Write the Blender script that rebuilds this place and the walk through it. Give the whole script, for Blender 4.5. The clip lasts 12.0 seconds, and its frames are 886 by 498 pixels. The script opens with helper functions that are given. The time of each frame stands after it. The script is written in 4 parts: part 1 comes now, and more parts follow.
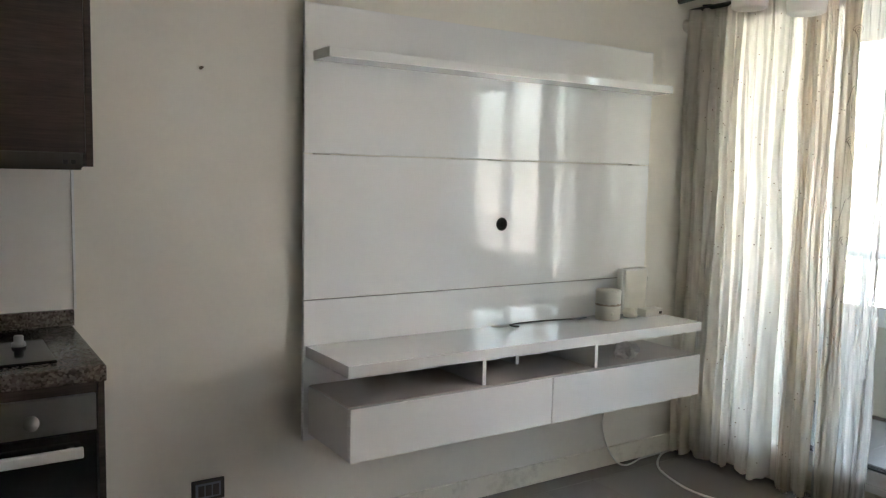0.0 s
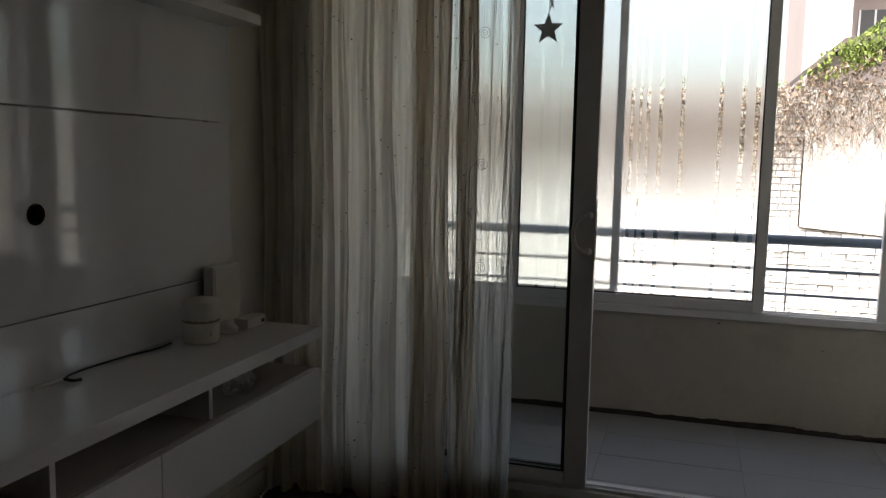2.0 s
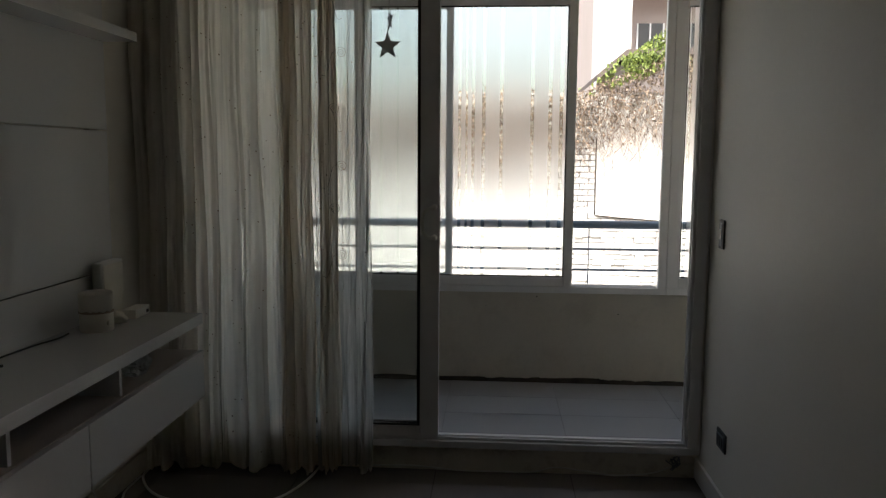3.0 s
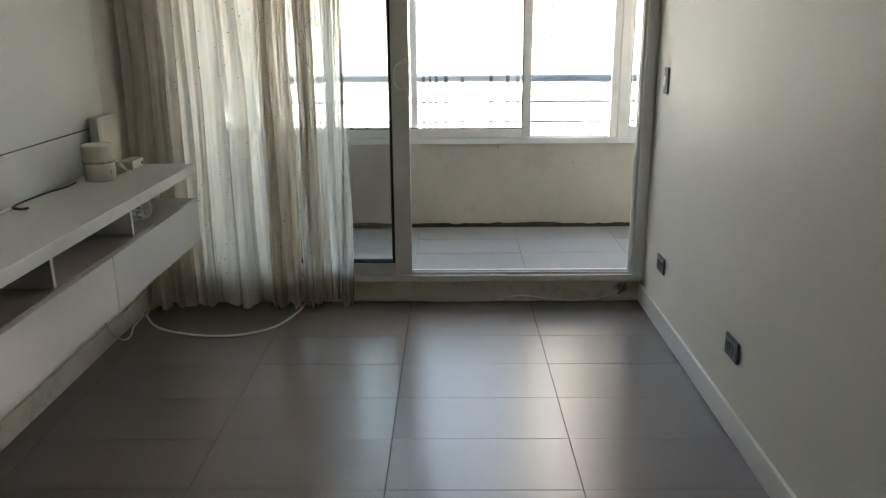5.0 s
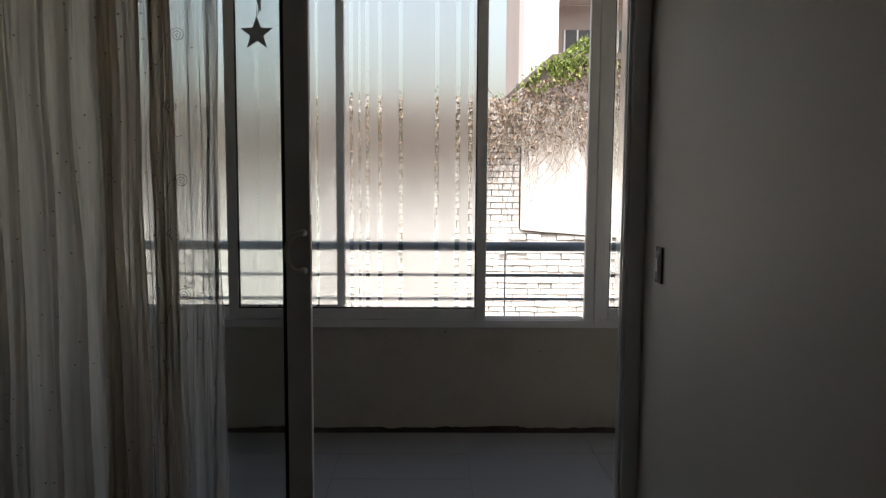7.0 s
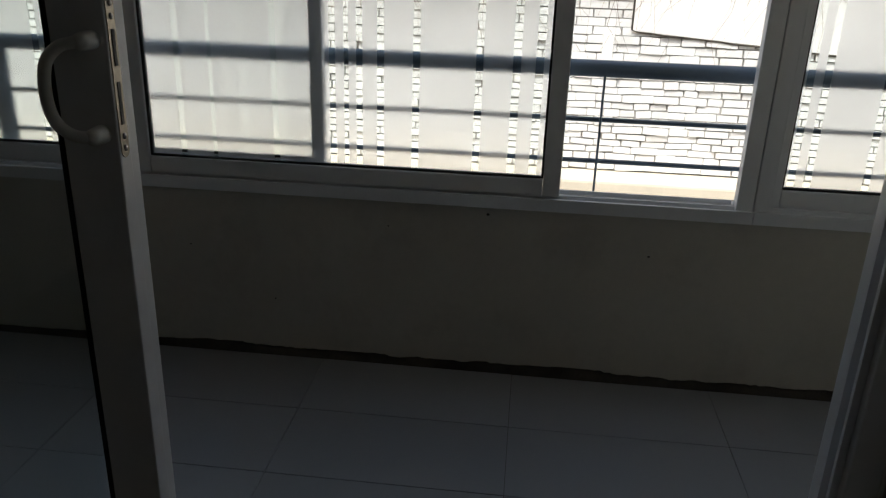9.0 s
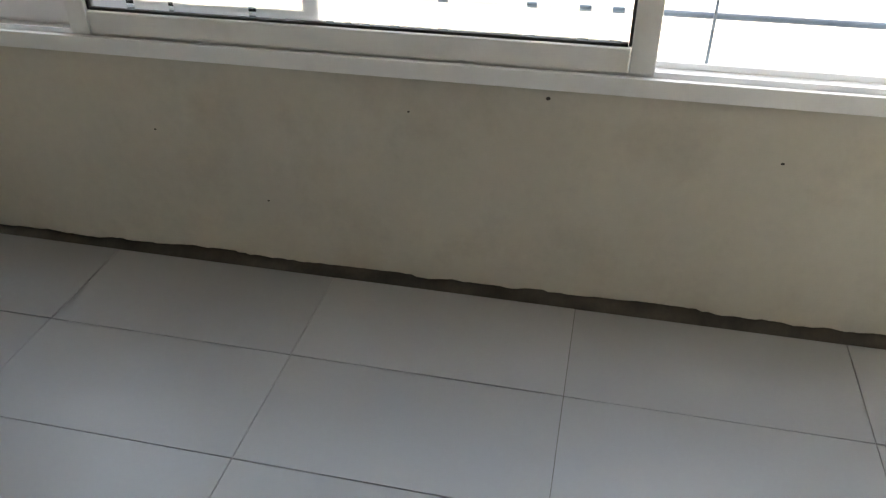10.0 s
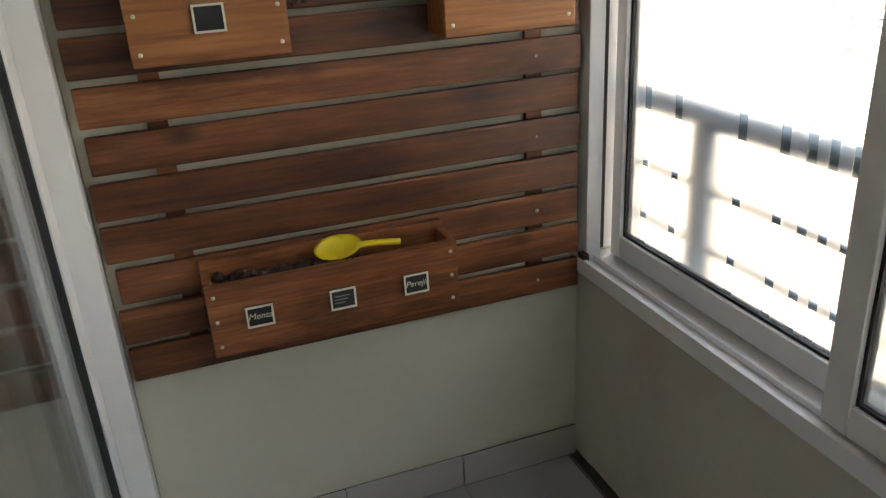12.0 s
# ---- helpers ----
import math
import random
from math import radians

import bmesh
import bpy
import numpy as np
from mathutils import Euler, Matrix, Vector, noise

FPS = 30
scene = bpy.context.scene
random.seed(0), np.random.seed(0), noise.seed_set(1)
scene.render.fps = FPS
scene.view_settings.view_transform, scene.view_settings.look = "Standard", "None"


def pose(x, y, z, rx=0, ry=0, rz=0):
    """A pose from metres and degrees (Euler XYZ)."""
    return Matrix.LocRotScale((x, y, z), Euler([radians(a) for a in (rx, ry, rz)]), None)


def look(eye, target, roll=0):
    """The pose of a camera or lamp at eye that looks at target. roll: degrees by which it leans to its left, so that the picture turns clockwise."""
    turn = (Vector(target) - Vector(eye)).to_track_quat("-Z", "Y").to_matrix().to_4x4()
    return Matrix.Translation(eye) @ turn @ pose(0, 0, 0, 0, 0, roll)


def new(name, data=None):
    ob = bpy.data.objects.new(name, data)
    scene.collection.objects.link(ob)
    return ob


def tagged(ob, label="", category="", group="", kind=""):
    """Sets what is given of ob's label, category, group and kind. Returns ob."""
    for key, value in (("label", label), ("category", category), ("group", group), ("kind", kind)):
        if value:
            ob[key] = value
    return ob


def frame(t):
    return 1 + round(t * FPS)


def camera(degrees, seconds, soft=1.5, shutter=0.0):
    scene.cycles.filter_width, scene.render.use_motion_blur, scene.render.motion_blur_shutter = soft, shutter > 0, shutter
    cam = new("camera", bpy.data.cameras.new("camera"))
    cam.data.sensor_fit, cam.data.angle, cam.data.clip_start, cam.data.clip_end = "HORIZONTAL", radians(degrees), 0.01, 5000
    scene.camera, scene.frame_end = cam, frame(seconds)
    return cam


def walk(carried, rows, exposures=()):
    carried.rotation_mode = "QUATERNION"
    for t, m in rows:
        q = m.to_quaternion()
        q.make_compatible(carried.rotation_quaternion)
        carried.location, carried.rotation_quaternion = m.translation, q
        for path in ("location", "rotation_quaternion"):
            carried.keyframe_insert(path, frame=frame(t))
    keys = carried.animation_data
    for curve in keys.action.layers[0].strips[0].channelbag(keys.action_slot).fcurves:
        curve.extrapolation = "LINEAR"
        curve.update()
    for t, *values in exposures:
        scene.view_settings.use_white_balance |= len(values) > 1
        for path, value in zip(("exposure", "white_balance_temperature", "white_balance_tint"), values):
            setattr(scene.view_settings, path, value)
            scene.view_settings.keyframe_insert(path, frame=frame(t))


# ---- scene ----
cam = camera(59.0, 12.0, soft=1.25)
PATH = [
    (0, (0.61, -0.271, 1.423), (1.694, 1.399, 1.237), 1.2),
    (0.5, (0.771, 0.009, 1.406), (1.855, 1.679, 1.223), 1.2),
    (1, (0.919, 0.301, 1.411), (2.365, 1.669, 1.219), 1.5),
    (1.5, (1.087, 0.58, 1.399), (2.752, 1.67, 1.202), 1.8),
    (2, (1.06, 0.824, 1.382), (2.955, 1.419, 1.152), 1.0),
    (2.5, (0.868, 0.925, 1.414), (2.826, 1.227, 1.142), -0.2),
    (3, (0.558, 0.903, 1.396), (2.54, 1.036, 1.166), 0.4),
    (3.5, (0.36, 0.928, 1.406), (2.335, 1.037, 1.111), 0.8),
    (3.7, (0.282, 0.961, 1.421), (2.235, 1.068, 1.006), 0.7),
    (5.5, (0.214, 0.937, 1.349), (2.133, 0.954, 0.788), -0.5),
    (6, (0.488, 0.854, 1.41), (2.451, 0.825, 1.026), 0.1),
    (6.5, (0.854, 0.793, 1.408), (2.843, 0.753, 1.201), 0.2),
    (8.5, (2.508, 0.579, 1.368), (4.468, 0.673, 0.985), 1.6),
    (9, (2.872, 0.567, 1.314), (4.731, 0.760, 0.603), 1.9),
    (9.5, (3.230, 0.618, 1.280), (4.972, 0.843, 0.324), 1.5),
    (10, (3.542, 0.544, 1.250), (5.149, 0.913, 0.117), -0.5),
    (10.5, (3.775, 0.562, 1.273), (5.134, 1.491, 0.137), -4.5),
    (11, (3.853, 0.631, 1.287), (4.931, 1.967, 0.261), -5.8),
    (11.5, (4.005, 0.814, 1.306), (4.833, 2.363, 0.349), -4.8),
    (12, (4.169, 0.977, 1.395), (4.775, 2.717, 0.616), -3.4),
]
# exposure of the clip's camera along the way: seconds, stops, kelvin, tint
EXPOSURES = [
    (0, 4.85, 6150, 10),
    (0.5, 4.64, 6150, 14),
    (1, 3.55, 6250, 12),
    (1.5, 2.38, 6350, 12),
    (2, 1.57, 6450, 12),
    (2.5, 1.54, 6450, 12),
    (3, 1.5, 6450, 10),
    (3.5, 2.00, 6500, 6),
    (5.5, 4.00, 6500, 7),
    (6, 2.48, 6500, 10),
    (6.5, 1.52, 6500, 13),
    (8.5, 0.20, 6200, 10),
    (9, 0.55, 6150, 7),
    (9.5, 1.02, 6550, 10),
    (10, 3.50, 6850, 8),
    (10.5, 2.93, 6800, 3),
    (11, 2.75, 6700, -1),
    (11.5, 2.87, 6900, 6),
    (12, 2.76, 6900, 9),
]
walk(cam, [(t, look(eye, target, roll)) for t, eye, target, roll in PATH], EXPOSURES)

# ---- light: sky, and one sun that stands behind the flat and lights the wall across the yard ----
world = bpy.data.worlds.new("world")
scene.world = world
world.use_nodes = True
wn = world.node_tree
sky = wn.nodes.new("ShaderNodeTexSky")
sky.sky_type, sky.sun_disc, sky.sun_elevation, sky.sun_rotation = "NISHITA", False, radians(58), radians(285)
sky.air_density, sky.dust_density, sky.ozone_density = 1.5, 5.5, 0.6
wn.nodes["Background"].inputs[1].default_value = 0.15
haze = wn.nodes.new("ShaderNodeHueSaturation")
haze.inputs["Saturation"].default_value = 0.65
wn.links.new(sky.outputs[0], haze.inputs["Color"])
wn.links.new(haze.outputs[0], wn.nodes["Background"].inputs[0])
sun = new("sun", bpy.data.lights.new("sun", "SUN"))
sun.data.energy, sun.data.angle, sun.data.color = 2.8, radians(0.5), (1, 0.95, 0.88)
sun.matrix_world = look((-5.0, 1.35, 8.3), (0, 0, 0))


# ---- materials ----
def nodes_of(name):
    m = bpy.data.materials.new(name)
    m.use_nodes = True
    return m, m.node_tree, m.node_tree.nodes["Principled BSDF"]


def coords(nt, stretch=(1, 1, 1), scatter=False):
    """Object coordinates, stretched, and shifted from piece to piece where scatter is set."""
    tc = nt.nodes.new("ShaderNodeTexCoord")
    mp = nt.nodes.new("ShaderNodeMapping")
    mp.inputs["Scale"].default_value = stretch
    out = tc.outputs["Object"]
    if scatter:
        oi = nt.nodes.new("ShaderNodeObjectInfo")
        mul = nt.nodes.new("ShaderNodeMath")
        mul.operation = "MULTIPLY"
        mul.inputs[1].default_value = 37.0
        add = nt.nodes.new("ShaderNodeVectorMath")
        nt.links.new(oi.outputs["Random"], mul.inputs[0])
        nt.links.new(out, add.inputs[0])
        nt.links.new(mul.outputs[0], add.inputs[1])
        out = add.outputs[0]
    nt.links.new(out, mp.inputs["Vector"])
    return mp.outputs[0]


def noise_tex(nt, vec, scale, detail=4.0, rough=0.55):
    n = nt.nodes.new("ShaderNodeTexNoise")
    n.inputs["Scale"].default_value, n.inputs["Detail"].default_value, n.inputs["Roughness"].default_value = scale, detail, rough
    nt.links.new(vec, n.inputs["Vector"])
    return n.outputs["Fac"]


def ramp(nt, fac, stops):
    r = nt.nodes.new("ShaderNodeValToRGB")
    e = r.color_ramp.elements
    while len(e) < len(stops):
        e.new(0.5)
    for el, (p, c) in zip(e, stops):
        el.position, el.color = p, (*c, 1)
    nt.links.new(fac, r.inputs[0])
    return r.outputs[0]


def mix(nt, a, b, fac, mode="MIX"):
    m = nt.nodes.new("ShaderNodeMix")
    m.data_type, m.blend_type = "RGBA", mode
    for sock, v in ((m.inputs[0], fac), (m.inputs[6], a), (m.inputs[7], b)):
        if isinstance(v, (int, float)):
            sock.default_value = v
        elif isinstance(v, tuple):
            sock.default_value = (*v, 1)
        else:
            nt.links.new(v, sock)
    return m.outputs[2]


def bump(nt, b, height, strength, distance=0.002):
    bp = nt.nodes.new("ShaderNodeBump")
    bp.inputs["Strength"].default_value, bp.inputs["Distance"].default_value = strength, distance
    nt.links.new(height, bp.inputs["Height"])
    nt.links.new(bp.outputs[0], b.inputs["Normal"])


def surface(name, rgb, rough, var=0.08, big=1.5, fine=60.0, relief=0.1, metal=0.0, coat=0.0, dirt=None, piece=0.0, spec=0.5, gloss_var=0.1):
    """A painted or solid surface: base colour with clouds and grain, uneven gloss and fine relief; dirt: (colour, amount, scale)."""
    m, nt, b = nodes_of(name)
    v = coords(nt, scatter=piece > 0)
    lo, hi = tuple(c * (1 - var) for c in rgb), tuple(min(1, c * (1 + var)) for c in rgb)
    n1, n2 = noise_tex(nt, v, big, 5), noise_tex(nt, v, fine, 3)
    col = ramp(nt, n1, [(0.3, lo), (0.7, hi)])
    col = mix(nt, col, ramp(nt, n2, [(0.3, (1 - var, 1 - var, 1 - var)), (0.7, (1, 1, 1))]), 0.6, "MULTIPLY")
    if piece:
        oi = nt.nodes.new("ShaderNodeObjectInfo")
        col = mix(nt, col, ramp(nt, oi.outputs["Random"], [(0, (1 - piece,) * 3), (1, (1, 1, 1))]), 1.0, "MULTIPLY")
    if dirt:
        d = noise_tex(nt, v, dirt[2], 8, 0.65)
        mask = ramp(nt, d, [(0.52, (0, 0, 0)), (0.75, (dirt[1],) * 3)])
        col = mix(nt, col, dirt[0], mask)
    nt.links.new(col, b.inputs["Base Color"])
    rr = nt.nodes.new("ShaderNodeMapRange")
    rr.inputs["To Min"].default_value, rr.inputs["To Max"].default_value = max(0.02, rough - gloss_var * 0.5), rough + gloss_var * 0.5
    nt.links.new(noise_tex(nt, v, big * 3, 4), rr.inputs["Value"])
    nt.links.new(rr.outputs[0], b.inputs["Roughness"])
    b.inputs["Metallic"].default_value = metal
    b.inputs["Coat Weight"].default_value = coat
    b.inputs["Coat Roughness"].default_value = 0.06
    b.inputs["Specular IOR Level"].default_value = spec
    if relief:
        bump(nt, b, n2, relief)
    return m


def timber(name, dark, mid, light, rough=0.45, along="x", piece=0.35, grain=1.0, knots=True):
    """Stained wood: long grain, fine pores, dark knots, tone varying from board to board."""
    m, nt, b = nodes_of(name)
    st = {"x": (1.2, 22, 22), "y": (22, 1.2, 22), "z": (22, 22, 1.2)}[along]
    v = coords(nt, st, True)
    n1 = noise_tex(nt, v, 1.6 * grain, 6, 0.6)
    n2 = noise_tex(nt, v, 9 * grain, 4, 0.6)
    col = ramp(nt, n1, [(0.25, dark), (0.5, mid), (0.78, light)])
    col = mix(nt, col, ramp(nt, n2, [(0.32, (0.45, 0.4, 0.38)), (0.62, (1, 1, 1))]), 0.75, "MULTIPLY")
    blotch = noise_tex(nt, coords(nt, tuple(1.6 if k < 2 else 5.0 for k in st), True), 1.7, 5, 0.65)
    col = mix(nt, col, ramp(nt, blotch, [(0.36, (0.34, 0.27, 0.25)), (0.5, (0.86, 0.82, 0.8)), (0.66, (1.25, 1.3, 1.3))]), 0.9 if knots else 0.3, "MULTIPLY")
    if knots:
        vk = coords(nt, tuple(3.2 if s > 2 else 2.0 for s in st), True)
        vo = nt.nodes.new("ShaderNodeTexVoronoi")
        vo.inputs["Scale"].default_value = 2.0
        nt.links.new(vk, vo.inputs["Vector"])
        col = mix(nt, col, ramp(nt, vo.outputs["Distance"], [(0.03, (0.18, 0.13, 0.12)), (0.16, (1, 1, 1))]), 0.85, "MULTIPLY")
    oi = nt.nodes.new("ShaderNodeObjectInfo")
    col = mix(nt, col, ramp(nt, oi.outputs["Random"], [(0, (1 - piece, 1 - piece * 1.1, 1 - piece * 1.1)), (1, (1, 1, 1))]), 1.0, "MULTIPLY")
    nt.links.new(col, b.inputs["Base Color"])
    b.inputs["Roughness"].default_value = rough
    bump(nt, b, n2, 0.35)
    return m


def clear_glass(name, tint=(1, 1, 1), rough=0.02, gloss=0.7):
    """Sheet glass: straight see-through, with a mirror gloss that grows at a slant."""
    m, nt, b = nodes_of(name)
    nt.nodes.remove(b)
    tp, gl, lw, pw, sc, mx = (nt.nodes.new(k) for k in ("ShaderNodeBsdfTransparent", "ShaderNodeBsdfGlossy", "ShaderNodeLayerWeight", "ShaderNodeMath", "ShaderNodeMath", "ShaderNodeMixShader"))
    tp.inputs["Color"].default_value = (*tint, 1)
    gl.inputs["Roughness"].default_value = rough
    lw.inputs["Blend"].default_value = 0.5
    pw.operation, sc.operation = "POWER", "MULTIPLY_ADD"
    pw.inputs[1].default_value, sc.inputs[1].default_value, sc.inputs[2].default_value = 4.5, gloss, 0.035
    nt.links.new(lw.outputs["Facing"], pw.inputs[0])
    nt.links.new(pw.outputs[0], sc.inputs[0])
    nt.links.new(sc.outputs[0], mx.inputs[0])
    nt.links.new(tp.outputs[0], mx.inputs[1])
    nt.links.new(gl.outputs[0], mx.inputs[2])
    nt.links.new(mx.outputs[0], nt.nodes["Material Output"].inputs[0])
    return m


def frosted(name, rgb=(0.94, 0.95, 0.95), rough=0.2, milk=0.28):
    """Glass under a frosting film: blurs what lies behind it and scatters a part of the light."""
    m, nt, b = nodes_of(name)
    nt.nodes.remove(b)
    re = nt.nodes.new("ShaderNodeBsdfRefraction")
    re.inputs["Color"].default_value, re.inputs["Roughness"].default_value, re.inputs["IOR"].default_value = (*rgb, 1), rough, 1.4
    tr = nt.nodes.new("ShaderNodeBsdfTranslucent")
    tr.inputs["Color"].default_value = (*rgb, 1)
    gl = nt.nodes.new("ShaderNodeBsdfGlossy")
    gl.inputs["Roughness"].default_value = 0.3
    m1, m2 = nt.nodes.new("ShaderNodeMixShader"), nt.nodes.new("ShaderNodeMixShader")
    m1.inputs[0].default_value, m2.inputs[0].default_value = milk, 0.04
    nt.links.new(re.outputs[0], m1.inputs[1])
    nt.links.new(tr.outputs[0], m1.inputs[2])
    nt.links.new(m1.outputs[0], m2.inputs[1])
    nt.links.new(gl.outputs[0], m2.inputs[2])
    nt.links.new(m2.outputs[0], nt.nodes["Material Output"].inputs[0])
    return m


def voile(name, rgb, clear, slit=0.0):
    """Sheer crinkled curtain cloth: part open weave, part light-scattering thread, in uneven upright bands."""
    m, nt, b = nodes_of(name)
    nt.nodes.remove(b)
    v = coords(nt, (1, 30, 0.8))
    n = noise_tex(nt, v, 1.0, 4, 0.6)
    f = nt.nodes.new("ShaderNodeMapRange")
    f.inputs["From Min"].default_value, f.inputs["From Max"].default_value = 0.3, 0.7
    f.inputs["To Min"].default_value, f.inputs["To Max"].default_value = clear * 0.45, min(0.9, clear * 1.5)
    if slit:
        f.inputs["From Min"].default_value, f.inputs["From Max"].default_value = 0.57, 0.68
        f.inputs["To Max"].default_value = slit
    nt.links.new(n, f.inputs["Value"])
    tp = nt.nodes.new("ShaderNodeBsdfTransparent")
    df, tl = nt.nodes.new("ShaderNodeBsdfDiffuse"), nt.nodes.new("ShaderNodeBsdfTranslucent")
    col = ramp(nt, noise_tex(nt, coords(nt, (1, 25, 2)), 1.0, 3), [(0.3, tuple(c * 0.86 for c in rgb)), (0.7, rgb)])
    nt.links.new(col, df.inputs["Color"])
    nt.links.new(col, tl.inputs["Color"])
    m1, m2 = nt.nodes.new("ShaderNodeMixShader"), nt.nodes.new("ShaderNodeMixShader")
    m1.inputs[0].default_value = 0.7
    nt.links.new(df.outputs[0], m1.inputs[1])
    nt.links.new(tl.outputs[0], m1.inputs[2])
    nt.links.new(f.outputs[0], m2.inputs[0])
    nt.links.new(m1.outputs[0], m2.inputs[1])
    nt.links.new(tp.outputs[0], m2.inputs[2])
    nt.links.new(m2.outputs[0], nt.nodes["Material Output"].inputs[0])
    return m


def granite(name):
    m, nt, b = nodes_of(name)
    v = coords(nt)
    vo = nt.nodes.new("ShaderNodeTexVoronoi")
    vo.inputs["Scale"].default_value = 160
    nt.links.new(v, vo.inputs["Vector"])
    sp = ramp(nt, vo.outputs["Color"], [(0.15, (0.025, 0.021, 0.018)), (0.45, (0.13, 0.108, 0.095)), (0.8, (0.33, 0.29, 0.26))])
    col = mix(nt, sp, ramp(nt, noise_tex(nt, v, 30, 4), [(0.35, (0.07, 0.058, 0.05)), (0.65, (0.24, 0.205, 0.18))]), 0.45)
    nt.links.new(col, b.inputs["Base Color"])
    b.inputs["Roughness"].default_value = 0.18
    return m


def leaf(name, lo, hi):
    m, nt, b = nodes_of(name)
    g = nt.nodes.new("ShaderNodeNewGeometry")
    nt.links.new(ramp(nt, g.outputs["Random Per Island"], [(0, lo), (1, hi)]), b.inputs["Base Color"])
    b.inputs["Roughness"].default_value = 0.6
    return m


PAINT = surface("wall_paint", (0.8, 0.765, 0.69), 0.55, 0.035, 1.2, 45, 0.12)
CEIL = surface("ceiling_paint", (0.85, 0.84, 0.81), 0.7, 0.02, 1.0, 40, 0.1)
GREENISH = surface("balcony_paint", (0.62, 0.61, 0.5), 0.6, 0.05, 1.8, 40, 0.15, dirt=((0.42, 0.39, 0.31), 0.35, 1.6))
PARAPET = surface("parapet_paint", (0.56, 0.52, 0.435), 0.6, 0.07, 2.0, 40, 0.2, dirt=((0.33, 0.29, 0.23), 0.55, 3.0))
TRIM = surface("trim_paint", (0.78, 0.76, 0.72), 0.4, 0.03, 2.0, 50, 0.06)
TRIM_WORN = surface("worn_trim_paint", (0.78, 0.73, 0.63), 0.45, 0.05, 3.0, 50, 0.1, dirt=((0.3, 0.24, 0.17), 0.6, 9.0))
LACQUER = surface("white_lacquer", (0.82, 0.82, 0.82), 0.06, 0.01, 1.0, 30, 0.0, coat=0.5, gloss_var=0.03)
# white board as it looks in shade, darkened to taupe in the colour
SHADED_TAUPE = surface("shaded_taupe", (0.5, 0.45, 0.42), 0.35, 0.04, 3.0, 60, 0.02)
TILE = surface("floor_porcelain", (0.225, 0.2, 0.186), 0.24, 0.025, 1.2, 90, 0.03, piece=0.05, gloss_var=0.03)
BTILE = surface("balcony_porcelain", (0.345, 0.35, 0.36), 0.34, 0.03, 1.2, 90, 0.05, piece=0.05)
SKIRT = surface("balcony_skirting_tile", (0.45, 0.44, 0.41), 0.4, 0.05, 2.0, 80, 0.08, dirt=((0.3, 0.27, 0.22), 0.4, 3.0))
BGROUT = surface("balcony_grout", (0.15, 0.14, 0.13), 0.9, 0.15, 6, 80, 0.2)
GROUT = surface("grout", (0.07, 0.062, 0.055), 0.9, 0.15, 6, 80, 0.2)
ALU = surface("white_aluminium", (0.79, 0.79, 0.79), 0.32, 0.02, 3.0, 50, 0.02, dirt=((0.5, 0.48, 0.45), 0.35, 5.0))
GASKET = surface("black_gasket", (0.02, 0.02, 0.02), 0.6, 0.1, 8, 60, 0.05)
PLASTIC_W = surface("white_plastic", (0.78, 0.76, 0.71), 0.35, 0.03, 6, 60, 0.02)
PLASTIC_D = surface("dark_plastic", (0.06, 0.056, 0.052), 0.4, 0.1, 8, 60, 0.03)
CREAM = surface("cream_card", (0.78, 0.74, 0.65), 0.6, 0.05, 9, 60, 0.1)
STEEL = surface("brushed_steel", (0.42, 0.4, 0.38), 0.35, 0.06, 5, 90, 0.04, metal=1.0)
DARKSTEEL = surface("dark_hood_steel", (0.16, 0.145, 0.13), 0.4, 0.06, 5, 90, 0.04, metal=1.0)
BRASS = surface("worn_lock_metal", (0.35, 0.31, 0.24), 0.4, 0.15, 20, 120, 0.1, metal=1.0)
GREYMETAL = surface("grey_railing_paint", (0.2, 0.22, 0.25), 0.4, 0.06, 6, 60, 0.05)
RAILPAINT = surface("blue_grey_railing_paint", (0.2, 0.26, 0.33), 0.4, 0.06, 6, 60, 0.05)
BLACKGLASS = surface("black_oven_glass", (0.012, 0.011, 0.011), 0.08, 0.1, 3, 40, 0.0)
# near-black brown: joint dirt, and the shade along the parapet foot
GRIME_SHADE = surface("joint_grime_and_shade", (0.06, 0.05, 0.04), 0.9, 0.4, 9, 80, 0.5)
GRANITE = granite("speckled_granite")
CABWOOD = timber("dark_cabinet_laminate", (0.05, 0.034, 0.028), (0.075, 0.052, 0.043), (0.1, 0.072, 0.06), 0.5, "x", 0.05, 1.0, False)
SLATWOOD = timber("stained_slat_wood", (0.07, 0.024, 0.011), (0.28, 0.1, 0.036), (0.5, 0.22, 0.08), 0.4, "x", 0.5)
BOXWOOD = timber("planter_wood", (0.14, 0.048, 0.018), (0.32, 0.118, 0.042), (0.47, 0.2, 0.078), 0.4, "x", 0.12)
PALEWOOD = timber("orange_planter_wood", (0.34, 0.13, 0.04), (0.42, 0.17, 0.055), (0.48, 0.2, 0.07), 0.42, "x", 0.1, 0.5, False)
SOIL = surface("dry_soil", (0.085, 0.048, 0.036), 0.9, 0.5, 30, 120, 0.8)
STARGREY = surface("grey_star_card", (0.42, 0.42, 0.43), 0.5, 0.05, 8, 60, 0.05)
YELLOW = surface("yellow_plastic", (0.78, 0.62, 0.02), 0.35, 0.03, 8, 60, 0.02)
CHALK = surface("chalkboard", (0.02, 0.021, 0.023), 0.6, 0.2, 20, 90, 0.05)
CHALKLINE = surface("chalk_paint", (0.75, 0.72, 0.62), 0.7, 0.05, 20, 90, 0.05)
VOILE = voile("crinkled_voile", (0.94, 0.895, 0.82), 0.06, 0.22)
VOILE_FOLD = voile("doubled_voile", (0.88, 0.81, 0.715), 0.03)
